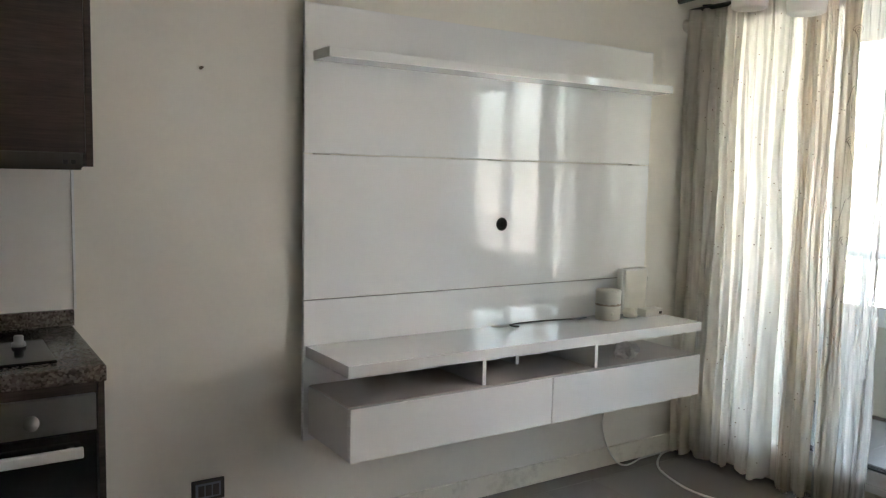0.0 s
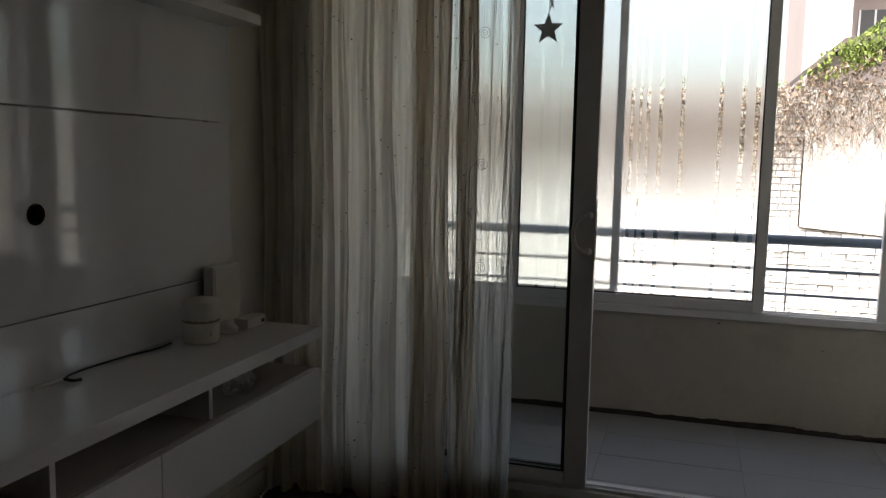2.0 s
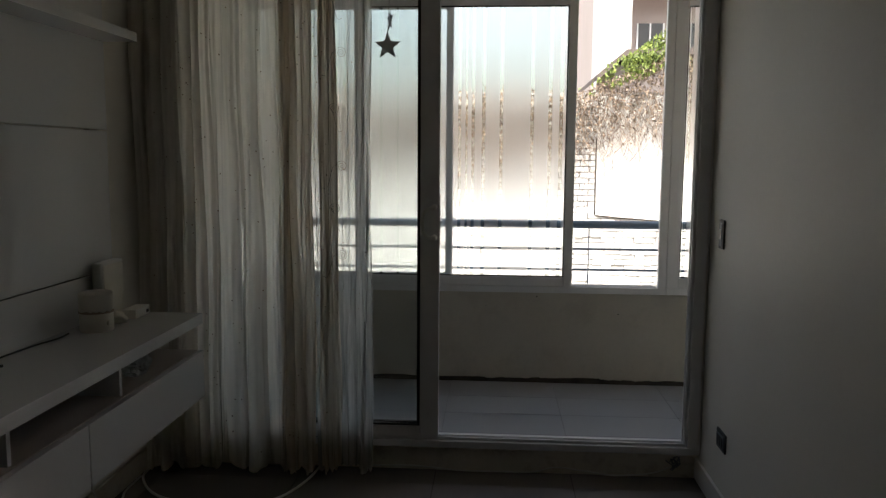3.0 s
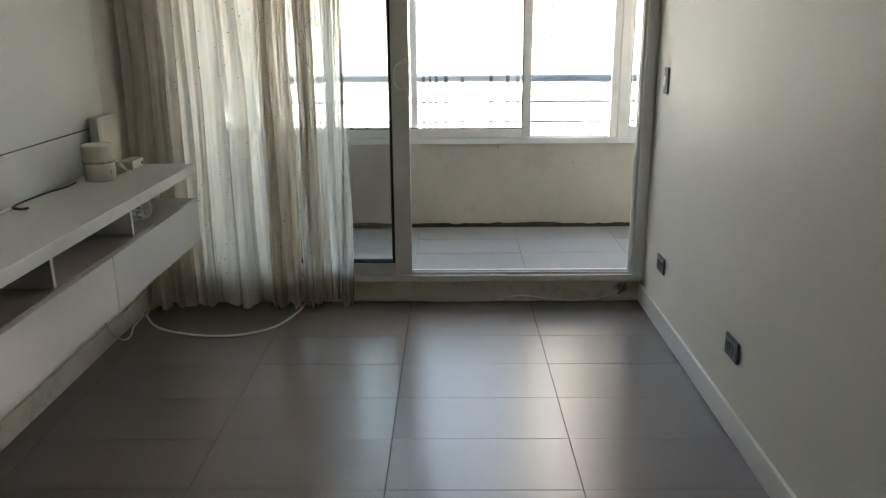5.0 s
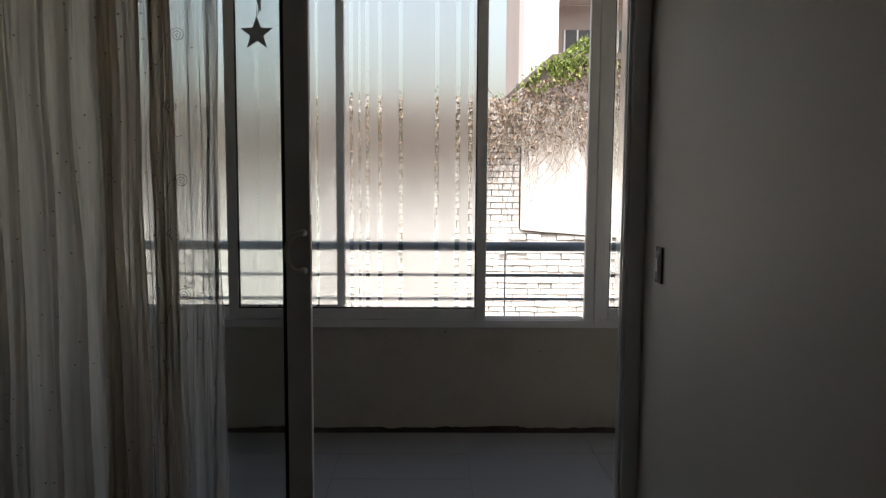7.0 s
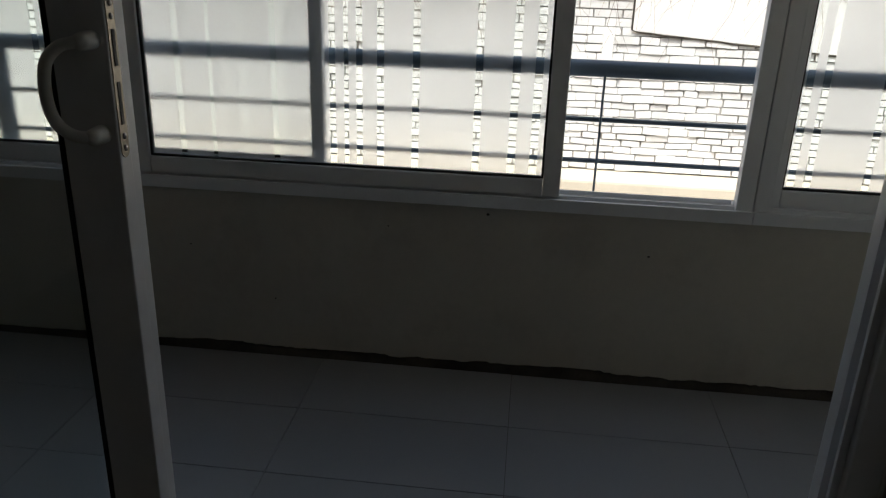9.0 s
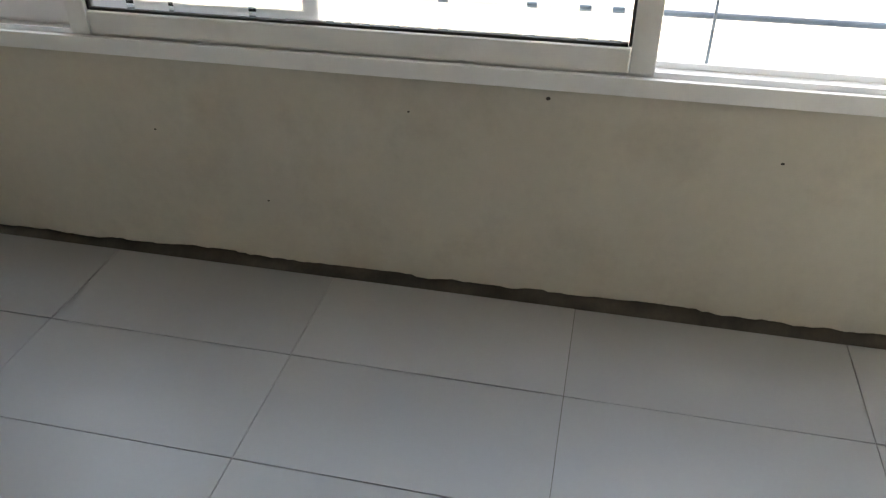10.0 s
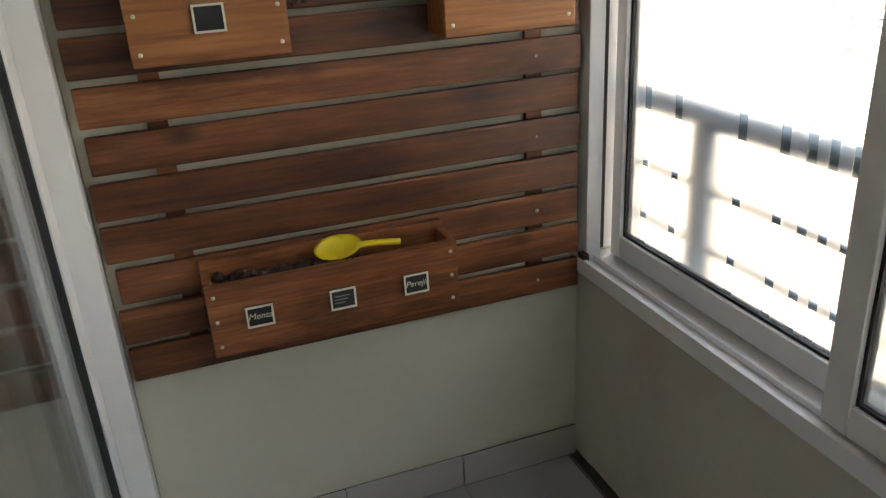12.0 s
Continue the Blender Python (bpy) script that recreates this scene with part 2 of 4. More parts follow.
VOILE_EDGE = voile("sheer_voile_edge", (0.92, 0.9, 0.87), 0.44)
DOTS = surface("dot_thread", (0.4, 0.32, 0.24), 0.7, 0.1, 20, 90, 0.0)
THREAD = surface("embroidery_thread", (0.2, 0.15, 0.11), 0.7, 0.1, 20, 90, 0.0)
CLEAR = clear_glass("clear_glass", (0.98, 1.0, 0.99))
DOORGLASS = clear_glass("door_glass", (0.965, 0.98, 0.976), 0.05, 0.7)
FROST = frosted("frosted_film", (0.95, 0.96, 0.96), 0.3, 0.05)
SHADEGLASS = frosted("opal_glass", (0.95, 0.94, 0.92), 0.5, 0.7)
BAG = voile("clear_plastic", (0.95, 0.95, 0.94), 0.42)
BRICK = surface("white_painted_brick", (0.76, 0.745, 0.72), 0.75, 0.08, 5.0, 35, 0.5, dirt=((0.55, 0.5, 0.46), 0.4, 6.0), piece=0.12)
MORTAR = surface("pale_mortar", (0.44, 0.42, 0.4), 0.9, 0.2, 6, 40, 0.5)
RENDERW = surface("white_render", (0.78, 0.76, 0.73), 0.8, 0.05, 1.5, 30, 0.4, dirt=((0.55, 0.5, 0.46), 0.4, 3.0))
CEMENT = surface("pale_cement", (0.6, 0.53, 0.42), 0.85, 0.08, 2.0, 30, 0.4)
# grey picked to weaken light bounced off the unseen balcony ceiling
DIM_CEIL = surface("dimmed_ceiling_grey", (0.46, 0.45, 0.42), 0.8, 0.06, 1.5, 40, 0.2)
YARD = surface("yard_ground", (0.2, 0.175, 0.145), 0.9, 0.12, 0.8, 20, 0.4)
VINE = leaf("dry_vine", (0.085, 0.063, 0.046), (0.39, 0.29, 0.205))
GREENLEAF = leaf("green_leaf", (0.07, 0.11, 0.015), (0.24, 0.3, 0.06))
PINKWALL = surface("far_stucco", (0.48, 0.41, 0.38), 0.85, 0.05, 0.6, 12, 0.3)
ROOFDARK = surface("dark_roof", (0.13, 0.1, 0.09), 0.7, 0.15, 2.0, 20, 0.3)
WINDARK = surface("dark_window", (0.06, 0.06, 0.065), 0.15, 0.1, 2.0, 20, 0.0)


# ---- building helpers ----
def place_of(ob):
    p = Vector((0, 0, 0))
    while ob is not None:
        p += ob.location
        ob = ob.parent
    return p


def thing(name, at, label, category, group="", kind=""):
    ob = new(name)
    ob.empty_display_size = 0.05
    ob.location = at
    return tagged(ob, label, category, group, kind)


def part(name, bm, material, parent=None, label="", smooth=False):
    """Links a bmesh, given in world metres, as one mesh object under parent."""
    if parent is not None:
        bmesh.ops.translate(bm, verts=bm.verts, vec=-place_of(parent))
    me = bpy.data.meshes.new(name)
    bm.to_mesh(me)
    bm.free()
    me.materials.append(material)
    if smooth:
        for p in me.polygons:
            p.use_smooth = True
    ob = new(name, me)
    ob.parent = parent
    if label:
        ob["label"] = label
    return ob


def add_box(bm, x0, x1, y0, y1, z0, z1, r=0.0, seg=2):
    """A box with rounded edges, added to bm."""
    t = bmesh.new()
    bmesh.ops.create_cube(t, size=1.0)
    for v in t.verts:
        v.co = Vector(((x0 + x1) / 2 + v.co.x * (x1 - x0), (y0 + y1) / 2 + v.co.y * (y1 - y0), (z0 + z1) / 2 + v.co.z * (z1 - z0)))
    if r:
        bmesh.ops.bevel(t, geom=list(t.edges), offset=r, segments=seg, affect="EDGES", profile=0.6)
    me = bpy.data.meshes.new("tmp")
    t.to_mesh(me)
    t.free()
    bm.from_mesh(me)
    bpy.data.meshes.remove(me)


def box(name, x0, x1, y0, y1, z0, z1, material, parent=None, label="", r=0.0, seg=2):
    bm = bmesh.new()
    add_box(bm, x0, x1, y0, y1, z0, z1, r, seg)
    return part(name, bm, material, parent, label)


def add_tube(bm, pts, r, seg=8, cap=True):
    """A round bar along pts; r is a number or a radius for each point."""
    pts = [Vector(p) for p in pts]
    rs = r if isinstance(r, (list, tuple)) else [r] * len(pts)
    rings, up = [], None
    for i, p in enumerate(pts):
        d = (pts[min(i + 1, len(pts) - 1)] - pts[max(i - 1, 0)]).normalized()
        if up is None:
            up = d.orthogonal().normalized()
        up = (up - d * up.dot(d)).normalized()
        w = d.cross(up)
        rings.append([bm.verts.new(p + (up * math.cos(a) + w * math.sin(a)) * rs[i]) for a in (k * 2 * math.pi / seg for k in range(seg))])
    for a, b in zip(rings, rings[1:]):
        for k in range(seg):
            bm.faces.new((a[k], a[(k + 1) % seg], b[(k + 1) % seg], b[k]))
    if cap:
        bm.faces.new(rings[0][::-1])
        bm.faces.new(rings[-1])


def tube(name, pts, r, material, parent=None, label="", seg=8):
    bm = bmesh.new()
    add_tube(bm, pts, r, seg)
    return part(name, bm, material, parent, label, smooth=True)


def lathe(name, centre, profile, material, parent=None, label="", seg=28, axis="z"):
    """A turned body: profile is (radius, height) from one end to the other."""
    bm = bmesh.new()
    rings = []
    for rad, h in profile:
        ring = []
        for k in range(seg):
            a = 2 * math.pi * k / seg
            c, s = rad * math.cos(a), rad * math.sin(a)
            off = {"z": (c, s, h), "y": (c, h, s), "x": (h, c, s)}[axis]
            ring.append(bm.verts.new(Vector(centre) + Vector(off)))
        rings.append(ring)
    for a, b in zip(rings, rings[1:]):
        for k in range(seg):
            bm.faces.new((a[k], a[(k + 1) % seg], b[(k + 1) % seg], b[k]))
    for ring in (rings[0], rings[-1]):
        if profile[rings.index(ring)][0] > 0.001:
            bm.faces.new(ring)
    bmesh.ops.recalc_face_normals(bm, faces=bm.faces)
    return part(name, bm, material, parent, label, smooth=True)


def smooth_path(pts, n=8):
    """Catmull-Rom through pts."""
    pts = [Vector(p) for p in pts]
    out = []
    for i in range(len(pts) - 1):
        p0, p1, p2, p3 = pts[max(i - 1, 0)], pts[i], pts[i + 1], pts[min(i + 2, len(pts) - 1)]
        for k in range(n):
            t = k / n
            out.append(0.5 * ((2 * p1) + (p2 - p0) * t + (2 * p0 - 5 * p1 + 4 * p2 - p3) * t * t + (3 * p1 - p0 - 3 * p2 + p3) * t ** 3))
    return out + [pts[-1]]


def structure(ob, label, category):
    return tagged(ob, label, category, "", "structure")


# ---- the plan ----
YT, XD, XW, ZB, SILL, ZC = 2.46, 3.985, 5.0, 0.118, 0.642, 2.45
structure(box("wall_north", -1.9, XD, YT, YT + 0.15, -0.1, ZC, PAINT), "off-white painted wall behind the television unit", "wall")
structure(box("wall_south", 1.4, XD, -0.15, 0.0, -0.1, ZC, PAINT), "off-white painted side wall of the living room", "wall")
structure(box("wall_west", -2.05, -1.9, -1.9, YT + 0.15, -0.1, ZC, PAINT), "off-white painted rear wall", "wall")
structure(box("wall_corridor_end", -1.9, 1.55, -1.9, -1.75, -0.1, ZC, PAINT), "off-white painted corridor wall", "wall")
structure(box("wall_corridor_side", 1.4, 1.55, -1.75, -0.15, -0.1, ZC, PAINT), "off-white painted corridor side wall", "wall")
structure(box("ceiling", -2.05, 4.12, -1.9, YT + 0.15, ZC, ZC + 0.2, CEIL), "plain white painted ceiling", "ceiling")
# out of view; darker than the room's ceiling to dim the balcony floor
structure(box("ceiling_balcony", 4.121, 5.16, -1.9, YT + 0.15, ZC, ZC + 0.2, DIM_CEIL), "plain balcony ceiling, unseen, greyed to bounce less light", "ceiling")
structure(box("door_header", XD, 4.12, -1.3, YT + 0.15, 2.29, ZC, PAINT), "painted wall strip above the sliding door", "wall")
structure(box("wall_facade_south", XD, 4.12, -1.3, 0.0, -0.1, 2.29, PAINT), "painted wall beside the sliding door", "wall")
structure(box("wall_facade_north", XD, 4.015, 2.42, YT + 0.15, -0.1, 2.29, PAINT), "painted wall edge at the sliding door", "wall")
structure(box("wall_balcony_north", 4.017, 5.16, 2.432, YT + 0.15, -0.1, ZC, GREENISH), "pale greenish plastered balcony end wall, slightly stained", "wall")
structure(box("wall_balcony_south", 4.122, 5.16, -1.45, -1.3, -0.1, ZC, GREENISH), "pale plastered balcony end wall", "wall")
bm = bmesh.new()
rows = []
for k in range(161):
    y = -1.3 + 3.73 * k / 160
    low = ZB + 0.009 + 0.007 * noise.noise(Vector((y * 5, 0.3, 0))) + 0.004 * noise.noise(Vector((y * 31, 0.7, 0)))
    rows.append([bm.verts.new(p) for p in ((XW, y, low), (XW, y, SILL), (5.18, y, SILL), (5.18, y, low))])
for a, b in zip(rows, rows[1:]):
    for k in range(4):
        bm.faces.new((a[k], a[(k + 1) % 4], b[(k + 1) % 4], b[k]))
bm.faces.new(rows[0])
bm.faces.new(rows[-1][::-1])
bmesh.ops.recalc_face_normals(bm, faces=bm.faces)
parapet = structure(part("wall_parapet", bm, PARAPET), "low beige plastered balcony parapet, stained, with a ragged foot", "wall")
structure(box("parapet_foot", XW + 0.002, 5.14, -1.3, 2.43, -0.1, ZB + 0.014, GRIME_SHADE), "dark dirty joint along the foot of the parapet", "joint")
structure(box("window_header", XW, 5.18, -1.3, 2.43, 2.39, ZC, CEIL), "white strip above the balcony window", "wall")
structure(box("curb", 3.95, 4.02, 0.002, 2.418, -0.1, 0.117, TRIM_WORN), "worn white painted step under the sliding door", "step")
for nm, bx in (("baseboard_south", (1.4, 3.949, 0.001, 0.014, 0.002, 0.095)), ("baseboard_north", (0.99, 3.949, YT - 0.014, YT - 0.001, 0.002, 0.095))):
    structure(box(nm, *bx, TRIM if nm.endswith("south") else TRIM_WORN, r=0.003), "white painted baseboard, scuffed" if nm.endswith("north") else "white painted baseboard", "baseboard")


# ---- sliding door between the room and the balcony ----
door = structure(thing("door_1", (3.985, 1.2, 0.12), "", ""), "white aluminium sliding glass door, slid open", "sliding door")
FX0, FX1, DH = 3.905, 4.017, 2.285
box("door_sill", FX0, FX1, 0.002, 2.418, 0.119, 0.15, ALU, door, r=0.003)
for i, x in enumerate((3.925, 3.958)):
    box("track", x - 0.003, x + 0.003, 0.06, 2.36, 0.15, 0.163, ALU, door)
box("door_head", FX0, FX1, 0.002, 2.418, 2.235, DH, ALU, door, r=0.003)
for y0, y1 in ((0.002, 0.058), (2.362, 2.418)):
    jamb = box("jamb", FX0, FX1, y0, y1, 0.15, 2.235, ALU, door, r=0.003)
    inner = y1 + 0.001 if y0 < 1 else y0 - 0.001
    for x in (3.925, 3.958):
        box("jamb_lip", x - 0.004, x + 0.004, min(inner, inner + (0.012 if y0 < 1 else -0.012)), max(inner, inner + (0.012 if y0 < 1 else -0.012)), 0.164, 2.234, ALU, jamb)


def door_panel(name, x0, x1, y0, y1):
    p = box(name, x0 + 0.002, x1 - 0.002, y0 + 0.002, y0 + 0.085, 0.166, 2.23, ALU, door, r=0.003)
    box("stile", x0 + 0.002, x1 - 0.002, y1 - 0.07, y1, 0.166, 2.23, ALU, p, r=0.003)
    box("bottom_rail", x0 + 0.003, x1 - 0.003, y0 + 0.086, y1 - 0.071, 0.166, 0.212, ALU, p, r=0.003)
    box("top_rail", x0 + 0.003, x1 - 0.003, y0 + 0.086, y1 - 0.071, 2.18, 2.229, ALU, p, r=0.003)
    xm = (x0 + x1) / 2
    for y in (y0 + 0.092, y1 - 0.077):
        box("gasket", xm - 0.009, xm + 0.009, y - 0.006, y + 0.006, 0.213, 2.179, GASKET, p)
    for z in (0.217, 2.175):
        box("gasket", xm - 0.009, xm + 0.009, y0 + 0.099, y1 - 0.084, z - 0.004, z + 0.004, GASKET, p)
    g = box("pane", xm - 0.003, xm + 0.003, y0 + 0.099, y1 - 0.084, 0.222, 2.17, DOORGLASS, p)
    g.visible_shadow = False
    return p


slide = door_panel("sliding_panel", 3.907, 3.9445, 1.142, 2.31)
fixed = door_panel("fixed_panel", 3.9415, 3.972, 1.1455, 2.36)
# pull handle on the room side
hy, hz0, hz1 = 1.166, 1.056, 1.186
zm = (hz0 + hz1) / 2
bar = smooth_path([(3.9, hy, hz0), (3.882, hy + 0.004, hz0), (3.872, hy + 0.026, hz0 + 0.006), (3.867, hy + 0.044, hz0 + 0.027), (3.866, hy + 0.05, zm),
                   (3.867, hy + 0.044, hz1 - 0.027), (3.872, hy + 0.026, hz1 - 0.006), (3.882, hy + 0.004, hz1), (3.9, hy, hz1)], 6)
tube("pull_handle", bar, 0.0085, PLASTIC_W, slide, "white curved pull handle", 10)
for z in (hz0, hz1):
    lathe("handle_foot", (3.907, hy, z), [(0.0, -0.034), (0.009, -0.032), (0.0125, -0.024), (0.0135, -0.006), (0.0135, 0.002)], PLASTIC_W, slide, axis="x", seg=16)
# lock plate let into the edge of the panel
lx = 3.924
bm = bmesh.new()
outline = [(lx + 0.0105 * math.cos(a), 1.0305 + 0.0105 * math.sin(a)) for a in np.linspace(math.pi, 2 * math.pi, 11)]
outline += [(lx + 0.0105 * math.cos(a), 1.2375 + 0.0105 * math.sin(a)) for a in np.linspace(0, math.pi, 11)]
faces = [[bm.verts.new((x, y, z)) for x, z in outline] for y in (1.1425, 1.147)]
bm.faces.new(faces[0])
bm.faces.new(faces[1][::-1])
for k in range(len(outline)):
    k2 = (k + 1) % len(outline)
    bm.faces.new((faces[0][k2], faces[0][k], faces[1][k], faces[1][k2]))
bmesh.ops.recalc_face_normals(bm, faces=bm.faces)
lock = part("lock_plate", bm, BRASS, slide, "worn metal lock plate with rounded ends")
for z0, z1 in ((1.068, 1.128), (1.15, 1.2)):
    box("slot", lx - 0.004, lx + 0.004, 1.1415, 1.1435, z0, z1, GASKET, lock)
for z in (1.034, 1.051, 1.217, 1.235):
    lathe("screw", (lx, 1.1422, z), [(0.0, -0.002), (0.004, -0.0015), (0.005, 0.001)], STEEL, lock, axis="y", seg=12)


# ---- balcony window: two long frosted sashes, one pushed along, and a further bay ----
def sheet(name, x, y0, y1, z0, z1, material, parent):
    """A strip of a glass pane; it meets its neighbours edge to edge, so it has no side faces."""
    bm = bmesh.new()
    for xx, flip in ((x - 0.0005, True), (x + 0.0005, False)):
        q = [bm.verts.new(p) for p in ((xx, y0, z0), (xx, y1, z0), (xx, y1, z1), (xx, y0, z1))]
        bm.faces.new(q[::-1] if flip else q)
    ob = part(name, bm, material, parent)
    ob.visible_shadow = False
    return ob


def film_pane(parent, x, y0, y1, z0, z1, stripes):
    """A pane with frosting film between upright clear stripes (middle, width)."""
    y = y0
    for c, w in sorted(stripes) + [(None, 0)]:
        a = y1 if c is None else c - w / 2
        if a > y + 0.002:
            sheet("frosted_pane", x, y, a, z0, z1, FROST, parent)
        if c is not None:
            sheet("clear_stripe", x, a, a + w, z0, z1, CLEAR, parent)
            y = a + w


def sash(win, x0, x1, y0, y1, z0, z1, stripes, stile=0.048):
    p = box("sash", x0, x1, y0, y0 + stile, z0, z1, ALU, win, r=0.003)
    box("stile", x0, x1, y1 - stile, y1, z0, z1, ALU, p, r=0.003)
    box("bottom_rail", x0 + 0.001, x1 - 0.001, y0 + stile + 0.001, y1 - stile - 0.001, z0, z0 + 0.05, ALU, p, r=0.003)
    box("top_rail", x0 + 0.001, x1 - 0.001, y0 + stile + 0.001, y1 - stile - 0.001, z1 - 0.045, z1, ALU, p, r=0.003)
    xm, a, b = (x0 + x1) / 2, y0 + stile, y1 - stile
    for y in (a + 0.003, b - 0.003):
        box("gasket", xm - 0.008, xm + 0.008, y - 0.003, y + 0.003, z0 + 0.051, z1 - 0.046, GASKET, p)
    for z in (z0 + 0.053, z1 - 0.048):
        box("gasket", xm - 0.008, xm + 0.008, a + 0.007, b - 0.007, z - 0.003, z + 0.003, GASKET, p)
    film_pane(p, xm, a + 0.006, b - 0.006, z0 + 0.056, z1 - 0.051, stripes)
    return p


win1 = structure(thing("window_1", (5.02, 1.2, SILL), "", ""), "white aluminium sliding balcony window with striped frosted film, partly open", "window")
win2 = structure(thing("window_2", (5.02, -0.65, SILL), "", ""), "white aluminium balcony window with striped frosted film", "window")
WX0, WX1, WZ1 = 4.9965, 5.11, 2.312
for win, y0, y1 in ((win1, -0.06, 2.43), (win2, -1.3, -0.062)):
    box("window_sill", WX0 - 0.0015, WX1, y0, y1, SILL + 0.001, SILL + 0.0165, ALU, win, r=0.002)
    box("window_frame", WX0 + 0.004, WX1, y0, y1, SILL + 0.0168, SILL + 0.025, ALU, win, r=0.001)
    box("front_lip", 4.984, WX0 - 0.002, y0, y1, SILL - 0.003, SILL + 0.0335, ALU, win, r=0.0015)
    box("window_frame", WX0, WX1, y0, y1, WZ1 - 0.03, WZ1, ALU, win, r=0.002)
    for x in (5.018, 5.076):
        box("track", x - 0.003, x + 0.003, y0 + 0.04, y1 - 0.04, SILL + 0.026, SILL + 0.038, ALU, win)
    for a in (y0, y1 - 0.045):
        jamb = box("window_frame", WX0 + 0.001, WX0 + 0.037, a, a + 0.045, SILL + 0.027, WZ1 - 0.031, ALU, win, r=0.003)
        b0 = a if a == y0 else a + 0.027
        box("channel", WX0 + 0.038, WX1, b0, b0 + 0.018, SILL + 0.039, WZ1 - 0.032, ALU, jamb, r=0.001)
        c0 = b0 + 0.019 if a == y0 else b0 - 0.005
        box("gasket", WX0 + 0.05, WX0 + 0.058, c0, c0 + 0.004, SILL + 0.04, WZ1 - 0.033, GASKET, jamb)
SZ0, SZ1 = 0.675, WZ1 - 0.032
A_STRIPES = [(0.546, 0.022), (0.607, 0.022), (0.707, 0.02), (0.879, 0.02), (0.978, 0.02), (1.037, 0.018), (1.074, 0.013), (1.113, 0.018), (1.28, 0.017), (1.464, 0.012), (1.559, 0.018)]
B_STRIPES = [(1.28, 0.017), (1.39, 0.012), (1.775, 0.02), (1.819, 0.018), (1.861, 0.02), (1.916, 0.02), (2.014, 0.02), (2.19, 0.02), (2.288, 0.02)]
sash(win1, 5.0, 5.036, 0.466, 1.708, SZ0 + 0.002, SZ1, A_STRIPES)
sash(win1, 5.058, 5.094, 1.152, 2.383, SZ0 + 0.002, SZ1, B_STRIPES, 0.034)
sash(win2, 5.036, 5.072, -0.72, -0.083, SZ0 + 0.002, SZ1, [(-0.163, 0.02), (-0.206, 0.02), (-0.36, 0.02), (-0.5, 0.02)], 0.056)
sash(win2, 5.075, 5.105, -1.255, -0.64, SZ0 + 0.002, SZ1, [(-0.8, 0.02), (-0.95, 0.02), (-1.1, 0.02)])
box("latch_stop", 4.985, 4.999, 2.375, 2.4, SILL + 0.03, SILL + 0.045, GASKET, win1)
vent = structure(thing("vent_1", (5.05, 0.5, 2.314), "", ""), "white slatted vent strip over the balcony window", "vent")
for k in range(34):
    y = -1.25 + 0.108 * k
    box("slat", 4.985, 5.14, y, y + 0.062, 2.314, 2.388, CEIL, vent, r=0.004)
box("backing", 5.142, 5.15, -1.3, 2.43, 2.314, 2.388, GASKET, vent)


# ---- television unit on the north wall ----
unit = thing("television_unit", (2.66, 2.44, 0.41), "white glossy lacquered wall-mounted television unit with shelf and two drawers", "tv unit")
UX0, UX1, UF, PF = 1.765, 3.55, 2.06, 2.42
panel_l, panel_r = 1.745, 3.548
for z0, z1 in ((0.414, 0.949), (0.953, 1.492), (1.496, 2.037)):
    bd = bmesh.new()
    add_box(bd, panel_l, panel_r, PF, PF + 0.018, z0, z1, 0.0015)
    part("panel_board", bd, LACQUER, unit)
for x in (panel_l + 0.05, 2.6, panel_r - 0.1):
    box("cleat", x, x + 0.06, PF + 0.019, YT - 0.001, 0.45, 2.0, SHADED_TAUPE, unit)
shelf = box("shelf", 1.778, 3.535, 2.28, PF - 0.001, 1.83, 1.865, LACQUER, unit, r=0.0015)
box("desk_top", 1.755, UX1, UF, PF - 0.001, 0.737, 0.779, LACQUER, unit, r=0.0015)
body = box("body", UX0, UX1, UF + 0.02, PF - 0.001, 0.442, 0.625, LACQUER, unit, r=0.001)
# compartment floor carries its shade as a taupe colour
box("body_top", UX0 + 0.004, UX1 - 0.004, UF + 0.024, PF - 0.004, 0.626, 0.629, SHADED_TAUPE, unit, "open compartment floor, coloured taupe for the shade inside")
for x0, x1 in ((UX0, 2.659), (2.664, UX1)):
    box("drawer_front", x0, x1, UF, UF + 0.018, 0.44, 0.628, LACQUER, unit, r=0.0015)
for x in (2.338, 2.92):
    box("divider", x, x + 0.016, 2.095, PF - 0.002, 0.63, 0.736, LACQUER, unit, r=0.001)
box("divider", 2.66, 2.676, 2.3, PF - 0.002, 0.63, 0.736, LACQUER, unit, r=0.001)
lathe("cable_hole", (2.655, PF - 0.0005, 1.221), [(0.0, 0.0), (0.021, 0.0), (0.022, -0.001), (0.026, -0.004), (0.028, -0.003), (0.029, 0.0)], GASKET, unit, "black rubber cable grommet", axis="y")

# ---- small things on the unit ----
DT = 0.7795
can = thing("air_freshener", (3.2, 2.31, DT), "cream cylindrical canister with a torn paper band, on the unit", "canister")
lathe("body", (3.2, 2.31, DT), [(0.0, 0.001), (0.054, 0.001), (0.057, 0.004), (0.057, 0.066), (0.055, 0.069), (0.055, 0.072), (0.058, 0.075), (0.058, 0.132), (0.054, 0.139), (0.0, 0.139)], CREAM, can)
bm = bmesh.new()
random.seed(5)
N = 40
low = [bm.verts.new((3.2 + 0.0588 * math.cos(2 * math.pi * k / N), 2.31 + 0.0588 * math.sin(2 * math.pi * k / N), DT + 0.068)) for k in range(N)]
